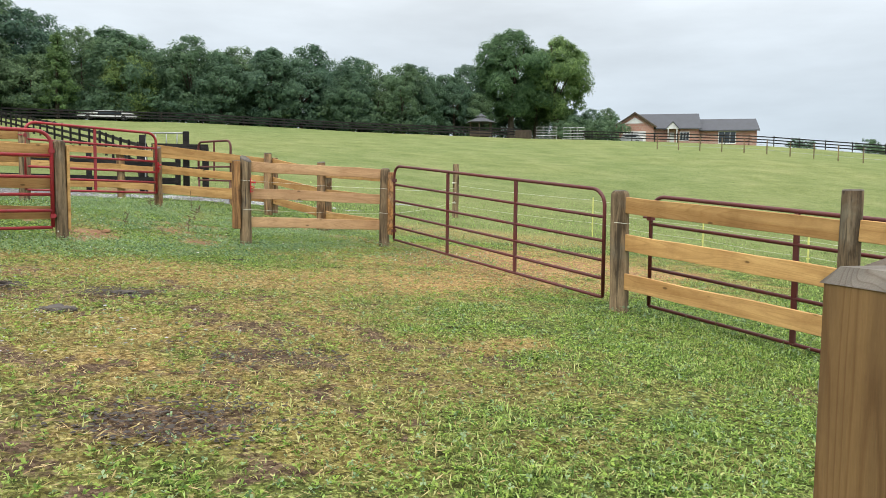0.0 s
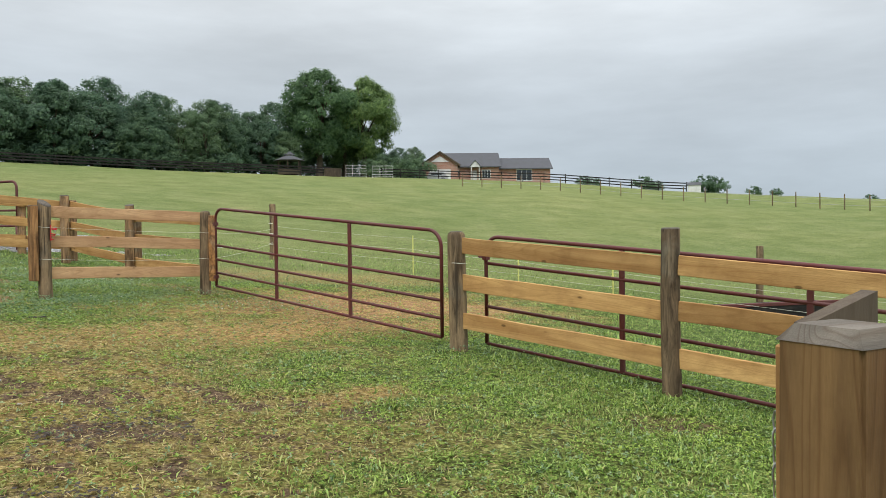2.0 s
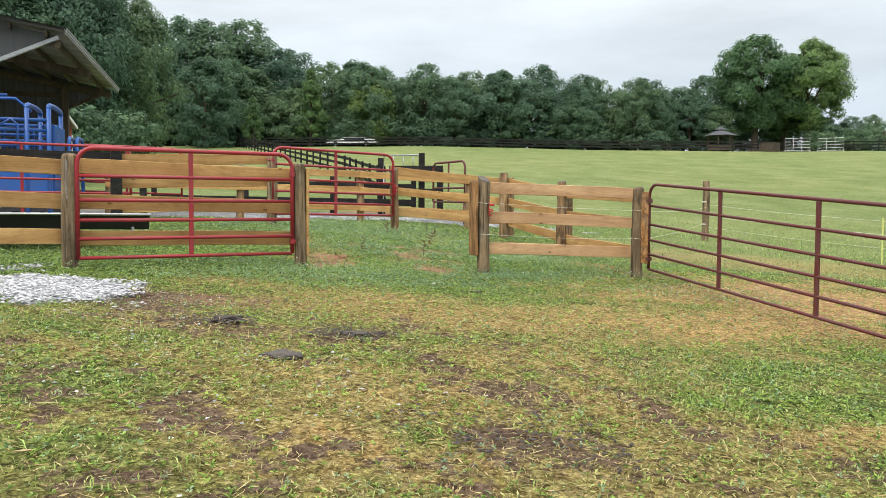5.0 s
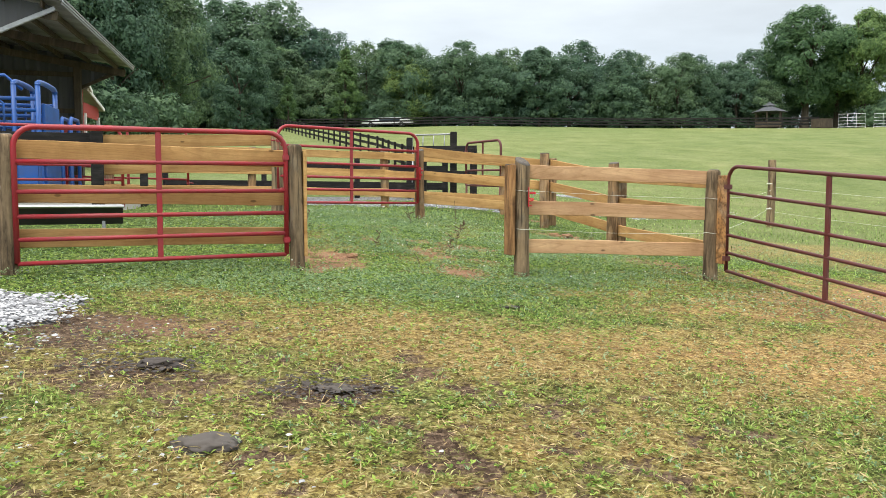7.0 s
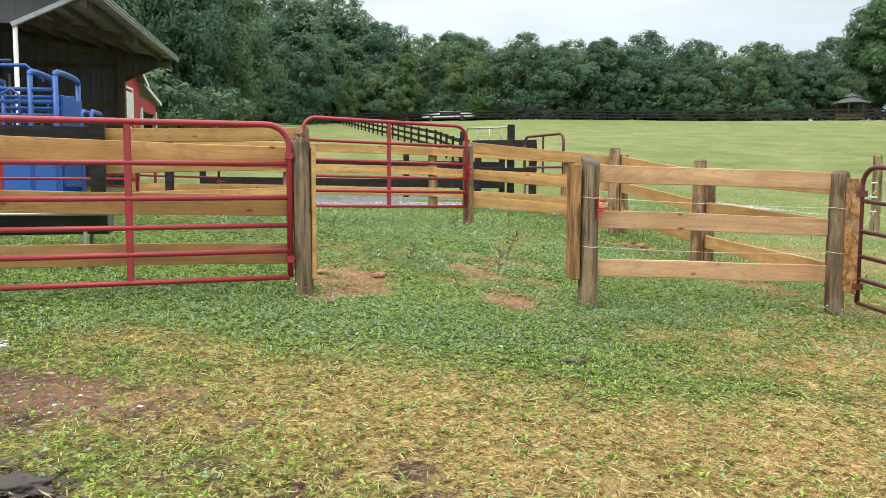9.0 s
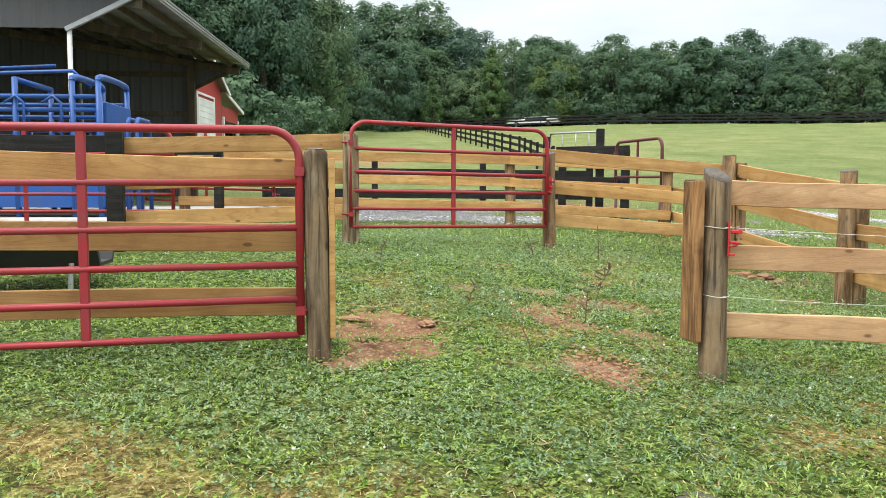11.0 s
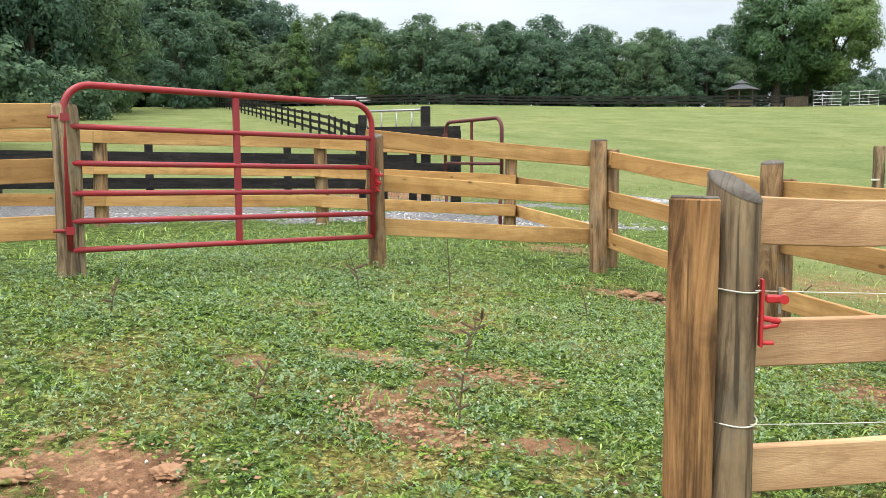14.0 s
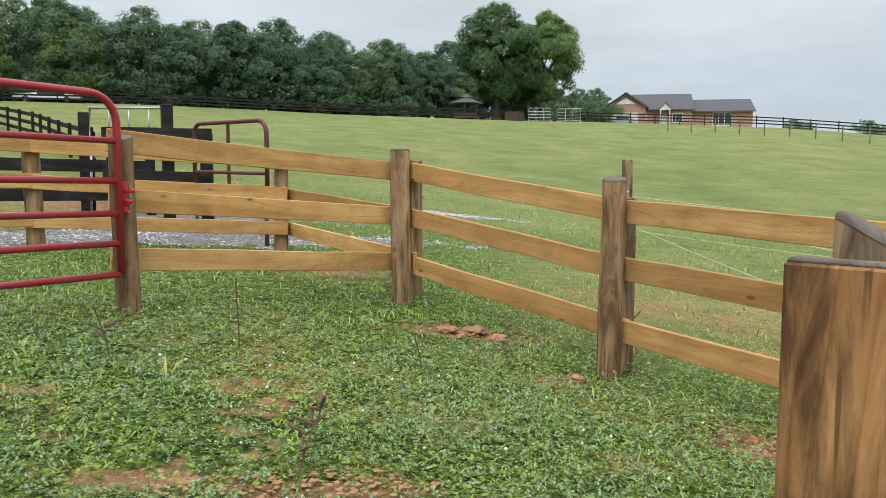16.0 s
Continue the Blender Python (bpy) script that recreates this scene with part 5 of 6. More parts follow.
# entrance with small white gable
for x in (-2.9, -1.1):
    part("porch_post", box(0.2, 0.2, 2.6, 0), WHITE_PAINT, house, at=Matrix.Translation((x, -1.2, 1.3)))
part("porch_gable", gable_wall(2.6, 0.01, 1.1, 0.12), WHITE_PAINT, house, at=Matrix.Translation((-2.0, -1.3, 2.6)))
for sd in (-1, 1):
    part("porch_roof", roof_slab(2.6, 3.5, 1.1, 0.12, 0.25, sd), SHINGLE, house, at=Matrix.Translation((-2.0, -1.2, 2.62)))
part("front_door", box(1.0, 0.08, 2.1, 0), WHITE_PAINT, house, at=Matrix.Translation((-2.0, -0.05, 1.05)))


def house_window(x, y, z, w, h, yaw=0, lights=2):
    wd = part("window", box(w, 0.1, h, 0), WHITE_PAINT, house, at=pose(x, y, z, 0, 0, yaw))
    for i in range(lights):
        pw = (w - 0.16) / lights - 0.1
        part("pane", box(pw, 0.02, h - 0.26, 0), GLASS, wd, at=Matrix.Translation((-w / 2 + 0.13 + pw / 2 + i * (pw + 0.1), -0.055, 0)))


house_window(0.6, -0.03, 1.5, 2.0, 1.5, 0, 3)
house_window(9.5, 1.17, 1.35, 3.6, 2.1, 0, 3)
house_window(15.53, 4.5, 1.6, 2.6, 1.7, 90, 2)
house_window(-6.0, -0.03, 1.6, 1.0, 1.2, 0, 1)


def car(x, y, yaw, mat, label, ln=4.6, h=1.6):
    g = thing("parked_car", label, "car", pose(x, y, gz(x, y), 0, 0, yaw), "parked vehicles")
    bm = bmesh.new()
    prof = [(-ln / 2, 0.35), (-ln / 2, 0.85), (-ln * 0.28, 0.95), (-ln * 0.16, h), (ln * 0.3, h), (ln * 0.44, 1.0), (ln / 2, 0.9), (ln / 2, 0.35)]
    a = [bm.verts.new((px, -0.85, pz)) for px, pz in prof]
    b = [bm.verts.new((px, 0.85, pz)) for px, pz in prof]
    bm.faces.new(a)
    bm.faces.new(b[::-1])
    for k in range(8):
        bm.faces.new((a[k], b[k], b[(k + 1) % 8], a[(k + 1) % 8]))
    bmesh.ops.recalc_face_normals(bm, faces=bm.faces)
    bmesh.ops.bevel(bm, geom=bm.edges[:], offset=0.07, segments=2, affect="EDGES")
    part("body", bm, mat, g)
    part("side_glass", box(ln * 0.42, 1.74, 0.45, 0.05), GLASS, g, at=Matrix.Translation((ln * 0.07, 0, h - 0.38)))
    for px in (-ln * 0.31, ln * 0.31):
        for py in (-0.8, 0.8):
            bm = bmesh.new()
            bmesh.ops.create_cone(bm, cap_ends=True, segments=18, radius1=0.34, radius2=0.34, depth=0.22, matrix=Matrix.Rotation(math.pi / 2, 4, "X"))
            wh = part("wheel", bm, RUBBER, g, at=Matrix.Translation((px, py, 0.34)))
            bm = bmesh.new()
            bmesh.ops.create_cone(bm, cap_ends=True, segments=12, radius1=0.2, radius2=0.17, depth=0.24, matrix=Matrix.Rotation(math.pi / 2, 4, "X"))
            part("rim", bm, STEEL, wh)
    return g


SILVER = paint("silver_car_paint", (0.45, 0.46, 0.48), 0.3, 0.5, (0.4, 0.4, 0.42), 0.1)
car(30.5, 130.5, -12, SILVER, "silver car parked before the brick house", 4.8, 1.7)
cx, cy = polar(-25.5, 111)
car(cx, cy, 10, WHITE_PAINT, "pale car parked beyond the far fence", 7.5, 1.3)

# gazebo under the large trees
gx, gy = polar(2.35, 115.5)
gaz = thing("gazebo", "dark open gazebo with grey two-tier hipped roof", "gazebo", pose(gx, gy, gz(gx, gy), 0, 0, 20))
for k in range(6):
    a = k * math.pi / 3
    part("post", box(0.16, 0.16, 2.3, 0), DARK_TIMBER, gaz, at=Matrix.Translation((1.8 * math.cos(a), 1.8 * math.sin(a), 1.15)))
    part("railing", box(1.8, 0.06, 0.8, 0), DARK_TIMBER, gaz, at=pose(1.56 * math.cos(a + math.pi / 6), 1.56 * math.sin(a + math.pi / 6), 0.5, 0, 0, math.degrees(a) + 120))
for r1, r2, z0, h in ((2.5, 0.8, 2.25, 0.75), (1.0, 0.1, 3.15, 0.55)):
    bm = bmesh.new()
    bmesh.ops.create_cone(bm, cap_ends=True, segments=6, radius1=r1, radius2=r2, depth=h)
    part("roof_tier", bm, SHINGLE, gaz, at=Matrix.Translation((0, 0, z0 + h / 2)))
part("lantern", box(0.9, 0.9, 0.3, 0.02), WHITE_PAINT, gaz, at=Matrix.Translation((0, 0, 3.05)))


def corral_panel(x, y, yaw):
    g = thing("corral_panel", "white tubular steel corral panel on the crest", "panel", pose(x, y, gz(x, y), 0, 0, yaw), "corral panels")
    part("frame", tube([(0, 0, 0.1), (0, 0, 1.7), (3.0, 0, 1.7), (3.0, 0, 0.1)], 0.035, 6, closed=True), WHITE_PAINT, g)
    for z in (0.45, 0.85, 1.25):
        part("rail", tube([(0, 0, z), (3.0, 0, z)], 0.028, 6), WHITE_PAINT, g)
    for x2 in (1.0, 2.0):
        part("brace", tube([(x2, 0, 0.1), (x2, 0, 1.7)], 0.025, 6), WHITE_PAINT, g)
    for x2 in (0, 3.0):
        part("foot", tube([(x2, 0, -0.1), (x2, 0, 0.15)], 0.05, 6), WHITE_PAINT, g)


for az, yaw in ((6.7, -5), (8.8, -12)):
    x, y = polar(az, 107)
    corral_panel(x, y, yaw)
x, y = polar(5.7, 108)
bin_ = thing("hay_ring", "dark round steel hay ring on the crest", "hay ring", pose(x, y, gz(x, y)))
bm = bmesh.new()
bmesh.ops.create_cone(bm, cap_ends=False, segments=24, radius1=1.3, radius2=1.3, depth=1.1)
bmesh.ops.solidify(bm, geom=bm.faces[:], thickness=0.05)
part("shell", bm, DARK_TIMBER, bin_, at=Matrix.Translation((0, 0, 0.5)))
x, y = polar(33.5, 118)
shed = thing("small_shed", "small pale shed beyond the crest", "shed", pose(x, y, gz(x, y) - 0.1, 0, 0, -30) @ Matrix.Diagonal((0.55, 0.55, 0.55, 1)))
part("wall", box(3.4, 2.6, 2.2, 0), WHITE_PAINT, shed, "pale board wall", at=Matrix.Translation((0, 0, 1.1)))
for sd in (-1, 1):
    part("roof", roof_slab(2.6, 3.4, 0.7, 0.1, 0.2, sd), SHINGLE, shed, at=pose(-1.7, 0, 2.2, 0, 0, -90))

# ---- trees ----


def mesh_from(name, verts, faces4, mat, attrs=()):
    me = bpy.data.meshes.new(name)
    me.vertices.add(len(verts))
    me.vertices.foreach_set("co", np.ascontiguousarray(verts, dtype=np.float32).ravel())
    k = faces4.shape[1]
    me.loops.add(faces4.size)
    me.loops.foreach_set("vertex_index", faces4.ravel().astype(np.int32))
    me.polygons.add(len(faces4))
    me.polygons.foreach_set("loop_start", np.arange(0, faces4.size, k, dtype=np.int32))
    me.polygons.foreach_set("loop_total", np.full(len(faces4), k, dtype=np.int32))
    me.update()
    for n, a in attrs:
        at = me.attributes.new(n, "FLOAT", "POINT")
        at.data.foreach_set("value", np.ascontiguousarray(a, dtype=np.float32))
    me.materials.append(mat)
    return me


def crown_mesh(rng, centres, radii, leaves, size, middle):
    """Leaf sprays on many uneven clumps: small leaf blades that face outwards and up."""
    share = radii ** 1.8 / np.sum(radii ** 1.8)
    which = rng.choice(len(centres), leaves, p=share)
    d = rng.normal(size=(leaves, 3))
    far_out = np.clip(rng.normal(0.86, 0.2, leaves), 0.2, 1.3)
    d /= np.linalg.norm(d, axis=1)[:, None]
    d[:, 2] = np.where(d[:, 2] < -0.7, -d[:, 2], d[:, 2])
    p = centres[which] + d * (radii[which] * far_out)[:, None] * np.array([1.08, 1.08, 0.88])
    out = p - middle
    out /= np.linalg.norm(out, axis=1)[:, None] + 1e-6
    nrm = d * 0.7 + out * 0.6 + rng.normal(size=(leaves, 3)) * 0.3 + np.array([0, 0, 0.3])
    nrm /= np.linalg.norm(nrm, axis=1)[:, None]
    t = np.cross(nrm, rng.normal(size=(leaves, 3)))
    t /= np.linalg.norm(t, axis=1)[:, None]
    b = np.cross(nrm, t)
    s = (size * rng.uniform(0.55, 1.35, leaves))[:, None]
    v = np.stack([p - t * s * 0.65 - b * s * 0.1, p + t * s * 0.1 - b * s * 0.5, p + t * s * 0.5 + b * s * 0.55], 1).reshape(-1, 3)
    f = np.arange(leaves * 3).reshape(-1, 3)
    return v, f


def make_tree(seed, height, width, base, shape, leaves, size, mat, label, trunk_r=0.28, name="tree", group="woodland trees", clumps=165):
    rng = np.random.RandomState(seed)
    tree = thing(name, label, "tree" if name == "tree" else "bush", pose(0, 0, 0), group)
    # trunk with limbs
    bm = bmesh.new()
    rings, sides = [], 9
    lean = rng.uniform(-0.03, 0.03, 2)
    top = height * 0.72
    for i in range(8):
        t = i / 7
        r = trunk_r * (1.25 - t) * (1.35 if i == 0 else 1.0)
        c = (lean[0] * t * height + 0.15 * math.sin(t * 4 + seed), lean[1] * t * height + 0.15 * math.cos(t * 5 + seed), -0.4 + t * top)
        rings.append([bm.verts.new((c[0] + r * math.cos(a), c[1] + r * math.sin(a), c[2])) for a in np.linspace(0, 2 * math.pi, sides + 1)[:-1]])
    for a, b in zip(rings, rings[1:]):
        for k in range(sides):
            bm.faces.new((a[k], a[(k + 1) % sides], b[(k + 1) % sides], b[k]))
    part("trunk", bm, BARK, tree, smooth=True)
    centres, radii = [], []
    for i in range(clumps):
        t = rng.uniform(0, 1) ** 0.85
        z = base + (height - base) * t
        if shape == "cone":
            r = width / 2 * (1.02 - t) ** 0.8
        elif shape == "round":
            r = width / 2 * math.sqrt(max(0.03, 1 - (2 * t - 0.9) ** 2 * 0.85))
        else:
            r = width / 2 * (0.78 + 0.3 * math.sin(t * 3.0)) * math.sqrt(max(0.06, 1 - max(0.0, (t - 0.5) / 0.52) ** 2))
        a = rng.uniform(0, 2 * math.pi)
        q = r * math.sqrt(rng.uniform(0.15, 1.0)) * rng.uniform(0.8, 1.05)
        rc = (0.05 + 0.10 * rng.rand() ** 1.5) * width * (0.7 if shape == "cone" else 1.0) * (1 if t < 0.85 else 0.7)
        centres.append((q * math.cos(a), q * math.sin(a), z - rc * 0.4))
        radii.append(rc)
        if i % 15 == 0:
            a0 = Vector((lean[0] * z * 0.6, lean[1] * z * 0.6, max(base * 0.6, z * 0.55)))
            part("limb", tube([a0, a0.lerp(Vector(centres[-1]), 0.5) + Vector((0, 0, 0.2)), Vector(centres[-1])], trunk_r * 0.22, 5), BARK, tree, smooth=True)
    centres, radii = np.array(centres), np.array(radii)
    v, f = crown_mesh(rng, centres, radii, leaves, size, np.array([0, 0, (base + height) / 2]))
    ob = new("crown", mesh_from("crown", v, f, mat))
    ob.parent = tree
    return tree


BROAD = [make_tree(11 + k, h, w, b, "broad", 14500, 0.255, HAZY_LEAF, "tall dark green broadleaf tree at the wood's edge") for k, (h, w, b) in enumerate(((12.0, 8.5, 0.6), (11.0, 7.5, 0.3), (12.8, 8.8, 0.8), (10.6, 8.5, 0.2)))]
NEAR = [make_tree(21 + k, h, w, b, "broad", 28000, 0.235, HAZY_LEAF, "very tall dark green broadleaf tree in the wood beyond the barns", 0.34, clumps=240) for k, (h, w, b) in enumerate(((16.5, 10.0, 0.8), (15.0, 9.0, 0.5)))]
ROUND = make_tree(31, 13.0, 10.0, 1.6, "round", 13000, 0.24, LEAF_PALE, "round pale green broadleaf tree before the wood", group="lone trees")
CONE = make_tree(41, 14.0, 8.5, 0.8, "cone", 13000, 0.24, LEAF_MID, "pointed green tree before the wood", group="lone trees")
BUSH = make_tree(51, 3.4, 4.6, 0.2, "round", 2600, 0.22, HAZY_LEAF, "low green bush at the wood's edge", 0.07, "bush", "bushes", 60)
used = set()


def plant(tree, x, y, scale, yaw, sink=0.0, tall=1.0):
    m = pose(x, y, gz(x, y) - sink, 0, 0, yaw) @ Matrix.Diagonal((scale, scale, scale * tall, 1))
    if tree.name not in used:
        used.add(tree.name)
        tree.matrix_basis = m
        return tree
    return copy_thing(tree, m)


trng = random.Random(5)
# wood along the crest
for row, (r0, step, s0) in enumerate(((117, 1.95, 0.94), (126, 2.0, 1.08))):
    az = -47.0 + row
    while az < 2.6:
        fall = 1.0 - 0.26 * max(0.0, (az + 18) / 20) + (0.30 if az < -31 else 0)
        x, y = polar(az + trng.uniform(-0.5, 0.5), r0 + trng.uniform(-3, 3))
        plant(trng.choice(BROAD), x, y, s0 * fall * trng.uniform(0.86, 1.12), trng.uniform(0, 360), 0.3, trng.uniform(0.92, 1.1))
        az += step * trng.uniform(0.8, 1.2)
# nearer wood beyond the barns
for row, (r0, step) in enumerate(((80, 3.1), (90, 3.4))):
    az = -74.0 + row * 1.4
    while az < -41.0 - row * 0.8:
        x, y = polar(az + trng.uniform(-0.7, 0.7), r0 + trng.uniform(-4, 4) + (8 if az > -44 else 0))
        plant(trng.choice(NEAR), x, y, trng.uniform(0.95, 1.18), trng.uniform(0, 360), 0.3, trng.uniform(1.0, 1.15))
        az += step * trng.uniform(0.8, 1.2)
for az, r, tr, s in ((-28.6, 112.5, CONE, 0.86), (-24.0, 113, ROUND, 0.82), (-33.0, 108, CONE, 0.62), (-36.5, 104, BROAD[1], 0.95), (-41.0, 96, ROUND, 0.75), (-8.0, 113.5, BROAD[3], 0.85), (-14.0, 113.5, BROAD[1], 0.95)):
    x, y = polar(az, r)
    plant(tr, x, y, s, az * 37, 0.2)
for i in range(26):  # undergrowth
    az = -46 + i * 1.75 + trng.uniform(-0.6, 0.6)
    x, y = polar(az, 113.5 + trng.uniform(-1, 2))
    plant(BUSH, x, y, trng.uniform(0.7, 1.3), trng.uniform(0, 360), 0.1)
for i in range(12):
    az = -74 + i * 2.9 + trng.uniform(-0.8, 0.8)
    x, y = polar(az, 72 + trng.uniform(-2, 4))
    plant(BUSH, x, y, trng.uniform(0.9, 1.7), trng.uniform(0, 360), 0.1)
for az, r, s in ((10.4, 122, 1.1), (11.4, 124, 0.95), (9.6, 125, 1.3), (12.4, 128, 1.3), (8.9, 121, 1.0), (25.2, 140, 0.9), (26.0, 143, 0.8), (29.6, 150, 1.2), (30.6, 150, 0.9), (34.0, 150, 1.5), (35.0, 150, 1.3), (37.3, 165, 0.9), (38.8, 170, 0.8), (44.5, 190, 0.9), (46.5, 190, 0.7), (-52.0, 60, 0.8)):
    x, y = polar(az, r)
    plant(BUSH, x, y, s * (0.62 if az > 20 else 0.85), az * 91, 0.1)
BIG = make_tree(61, 17.5, 13.0, 4.6, "round", 34000, 0.30, LEAF_MID, "very large round broadleaf tree on the crest", 0.5, "tree", "lone trees", 105)
for az, r, s in ((2.8, 134, 0.8), (4.6, 136, 0.75), (6.4, 136, 0.7), (8.0, 137, 0.6), (9.4, 134, 0.5), (10.8, 135, 0.5), (12.0, 137, 0.45)):
    x, y = polar(az, r)
    plant(BROAD[int(az) % 4], x, y, s, az * 53, 0.3)
x, y = polar(4.7, 124)
plant(BIG, x, y, 1.03, 40)
x, y = polar(8.2, 126)
plant(BIG, x, y, 0.87, 200, 0, 1.1)
x, y = polar(6.6, 129)
plant(BIG, x, y, 0.7, 300, 0, 1.05)

# ---- grass and clover ----


def blade_material():
    m, nt, b = material("grass_blades", 0.55, 0.0, 0.3)
    geo = nt.nodes.new("ShaderNodeNewGeometry")
    a = nt.nodes.new("ShaderNodeAttribute")
    a.attribute_name = "dry"
    green = ramp(nt, geo.outputs["Random Per Island"], [(0.0, (0.05, 0.12, 0.018)), (0.5, (0.20, 0.34, 0.06)), (1.0, (0.46, 0.62, 0.19))])
    dry = ramp(nt, geo.outputs["Random Per Island"], [(0.0, (0.17, 0.105, 0.048)), (0.6, (0.42, 0.29, 0.13)), (1.0, (0.62, 0.48, 0.26))])
    col = mix(nt, a.outputs["Fac"], green, dry)
    nt.links.new(col, b.inputs["Base Color"])
    tr = nt.nodes.new("ShaderNodeBsdfTranslucent")
    nt.links.new(col, tr.inputs["Color"])
    ms = nt.nodes.new("ShaderNodeMixShader")
    ms.inputs[0].default_value = 0.3
    nt.links.new(b.outputs[0], ms.inputs[1])
    nt.links.new(tr.outputs[0], ms.inputs[2])
    nt.links.new(ms.outputs[0], nt.nodes["Material Output"].inputs["Surface"])
    return m


BLADE = blade_material()


def clover_amount(x, y):
    c = np.zeros_like(x)
    rag = ragged(x, y)
    for g in CLOVER:
        c = np.maximum(c, blotch(x, y, *g, rag))
    return c


def blades(name, n, x0, x1, y0, y1, length, width, seed, keep, label, dry_bias=0.0):
    rng = np.random.RandomState(seed)
    x, y = rng.uniform(x0, x1, n), rng.uniform(y0, y1, n)
    straw, soil, gravel = cover(x, y)
    ok = rng.rand(n) < keep(x, y) * np.clip(1 - soil * 1.15, 0.03, 1) * np.clip(1 - gravel * 1.6, 0, 1) * (1 - 0.92 * np.clip(straw, 0, 1))
    x, y, straw = x[ok], y[ok], straw[ok]
    # blades grow in tufts
    x, y = x + 0.02 * rng.normal(size=len(x)), y + 0.02 * rng.normal(size=len(x))
    n = len(x)
    z = land(x, y) - 0.01
    tall = np.clip(0.75 + 0.45 * wavy(x, y, 3.3, 41) + 0.35 * wavy(x, y, 11.0, 42), 0.25, 1.7) * (1 - 0.45 * straw)
    ln = length * rng.uniform(0.5, 1.25, n) * tall
    wd = width * rng.uniform(0.7, 1.3, n)
    a, lean = rng.uniform(0, 2 * np.pi, n), rng.uniform(0.3, 1.4, n)
    dx, dy = np.cos(a), np.sin(a)
    sx, sy = -dy * wd / 2, dx * wd / 2
    p = np.stack([x, y, z], -1)
    up = np.stack([dx * lean * 0.35 * ln, dy * lean * 0.35 * ln, ln * 0.62 * (1 - 0.25 * lean)], -1)
    tip = np.stack([dx * lean * ln * 0.95, dy * lean * ln * 0.95, ln * (1 - 0.45 * lean)], -1)
    side = np.stack([sx, sy, np.zeros(n)], -1)
    v = np.stack([p, p + up + side, p + tip, p + up - side], 1).reshape(-1, 3)
    f = np.arange(n * 4).reshape(-1, 4)
    dry = np.clip(straw * 1.05 + dry_bias + 0.22 * rng.normal(size=n), 0, 1)
    return tagged(new(name, mesh_from(name, v, f, BLADE, [("dry", np.repeat(dry, 4))])), label, "grass", kind="stuff")


def thatch():
    """Dead stems and leaf litter lying among the turf of the trampled yard."""
    rng = np.random.RandomState(77)
    n = 230000
    x, y = rng.uniform(-6.5, 3.0, n), rng.uniform(2.0, 11.0, n)
    straw, soil, gravel = cover(x, y)
    yard = np.clip(1.35 - np.hypot((x + 1.9) / 4.4, (y - 6.2) / 4.6), 0, 1)
    ok = rng.rand(n) < np.clip(straw * 0.9 + 0.2 - 0.12 * np.clip(x + 0.5, 0, 2), 0, 1) * yard * np.clip(1 - 0.75 * soil, 0.1, 1) * np.clip(1 - gravel * 1.6, 0, 1)
    x, y = x[ok], y[ok]
    n = len(x)
    a = rng.uniform(0, 2 * np.pi, n)
    ln, wd = rng.gamma(3.0, 0.011, n) + 0.008, rng.uniform(0.0015, 0.0036, n)
    d = np.stack([np.cos(a), np.sin(a), rng.normal(size=n) * 0.22], -1) * ln[:, None]
    e = np.stack([-np.sin(a), np.cos(a), rng.normal(size=n) * 0.4], -1) * wd[:, None]
    c = np.stack([x, y, land(x, y) + rng.uniform(0.004, 0.026, n)], -1)
    v = np.stack([c - d * 0.5, c + e + d * 0.1, c + d * 0.5, c - e], 1).reshape(-1, 3)
    dry = np.clip(rng.normal(0.85, 0.2, n), 0, 1)
    return tagged(new("thatch", mesh_from("thatch", v, np.arange(n * 4).reshape(-1, 4), BLADE, [("dry", np.repeat(dry, 4))])), "dead straw-coloured stems lying in trampled turf", "dry grass", kind="stuff")


def near_path(x, y):
    d = np.full_like(x, 1e9)
    for px, py in ((0, 4), (-1.2, 6), (-2, 8), (-3, 10.5), (-4, 13.0), (1.5, 5), (-0.5, 10)):
        d = np.minimum(d, np.hypot(x - px, y - py))
    return np.clip(1.25 - d / 5.5, 0.16, 1)


blades("grass", 470000, -8.5, 5.5, -0.5, 19.0, 0.05, 0.0075, 71, near_path, "short uneven grass, green with trampled straw-coloured patches")
blades("grass", 50000, -1.6, 3.6, 2.2, 8.0, 0.06, 0.0085, 74, lambda x, y: np.clip(0.35 + 0.3 * (x + 1.0), 0.1, 1), "thick short green grass near the gates")
blades("grass", 90000, -14, 26, 12.0, 42.0, 0.13, 0.012, 72, lambda x, y: np.clip((y - 0.5 * x - 12.5) / 4, 0, 1) * np.clip(1.2 - np.hypot(x - 2, y - 14) / 28, 0, 1), "longer pasture grass beyond the fences")
blades("grass", 60000, 2.0, 16, 2.0, 18.0, 0.11, 0.009, 73, lambda x, y: np.clip(1.3 - np.hypot(x - 4, y - 9) / 10, 0, 1), "longer pasture grass beyond the fences")

thatch()


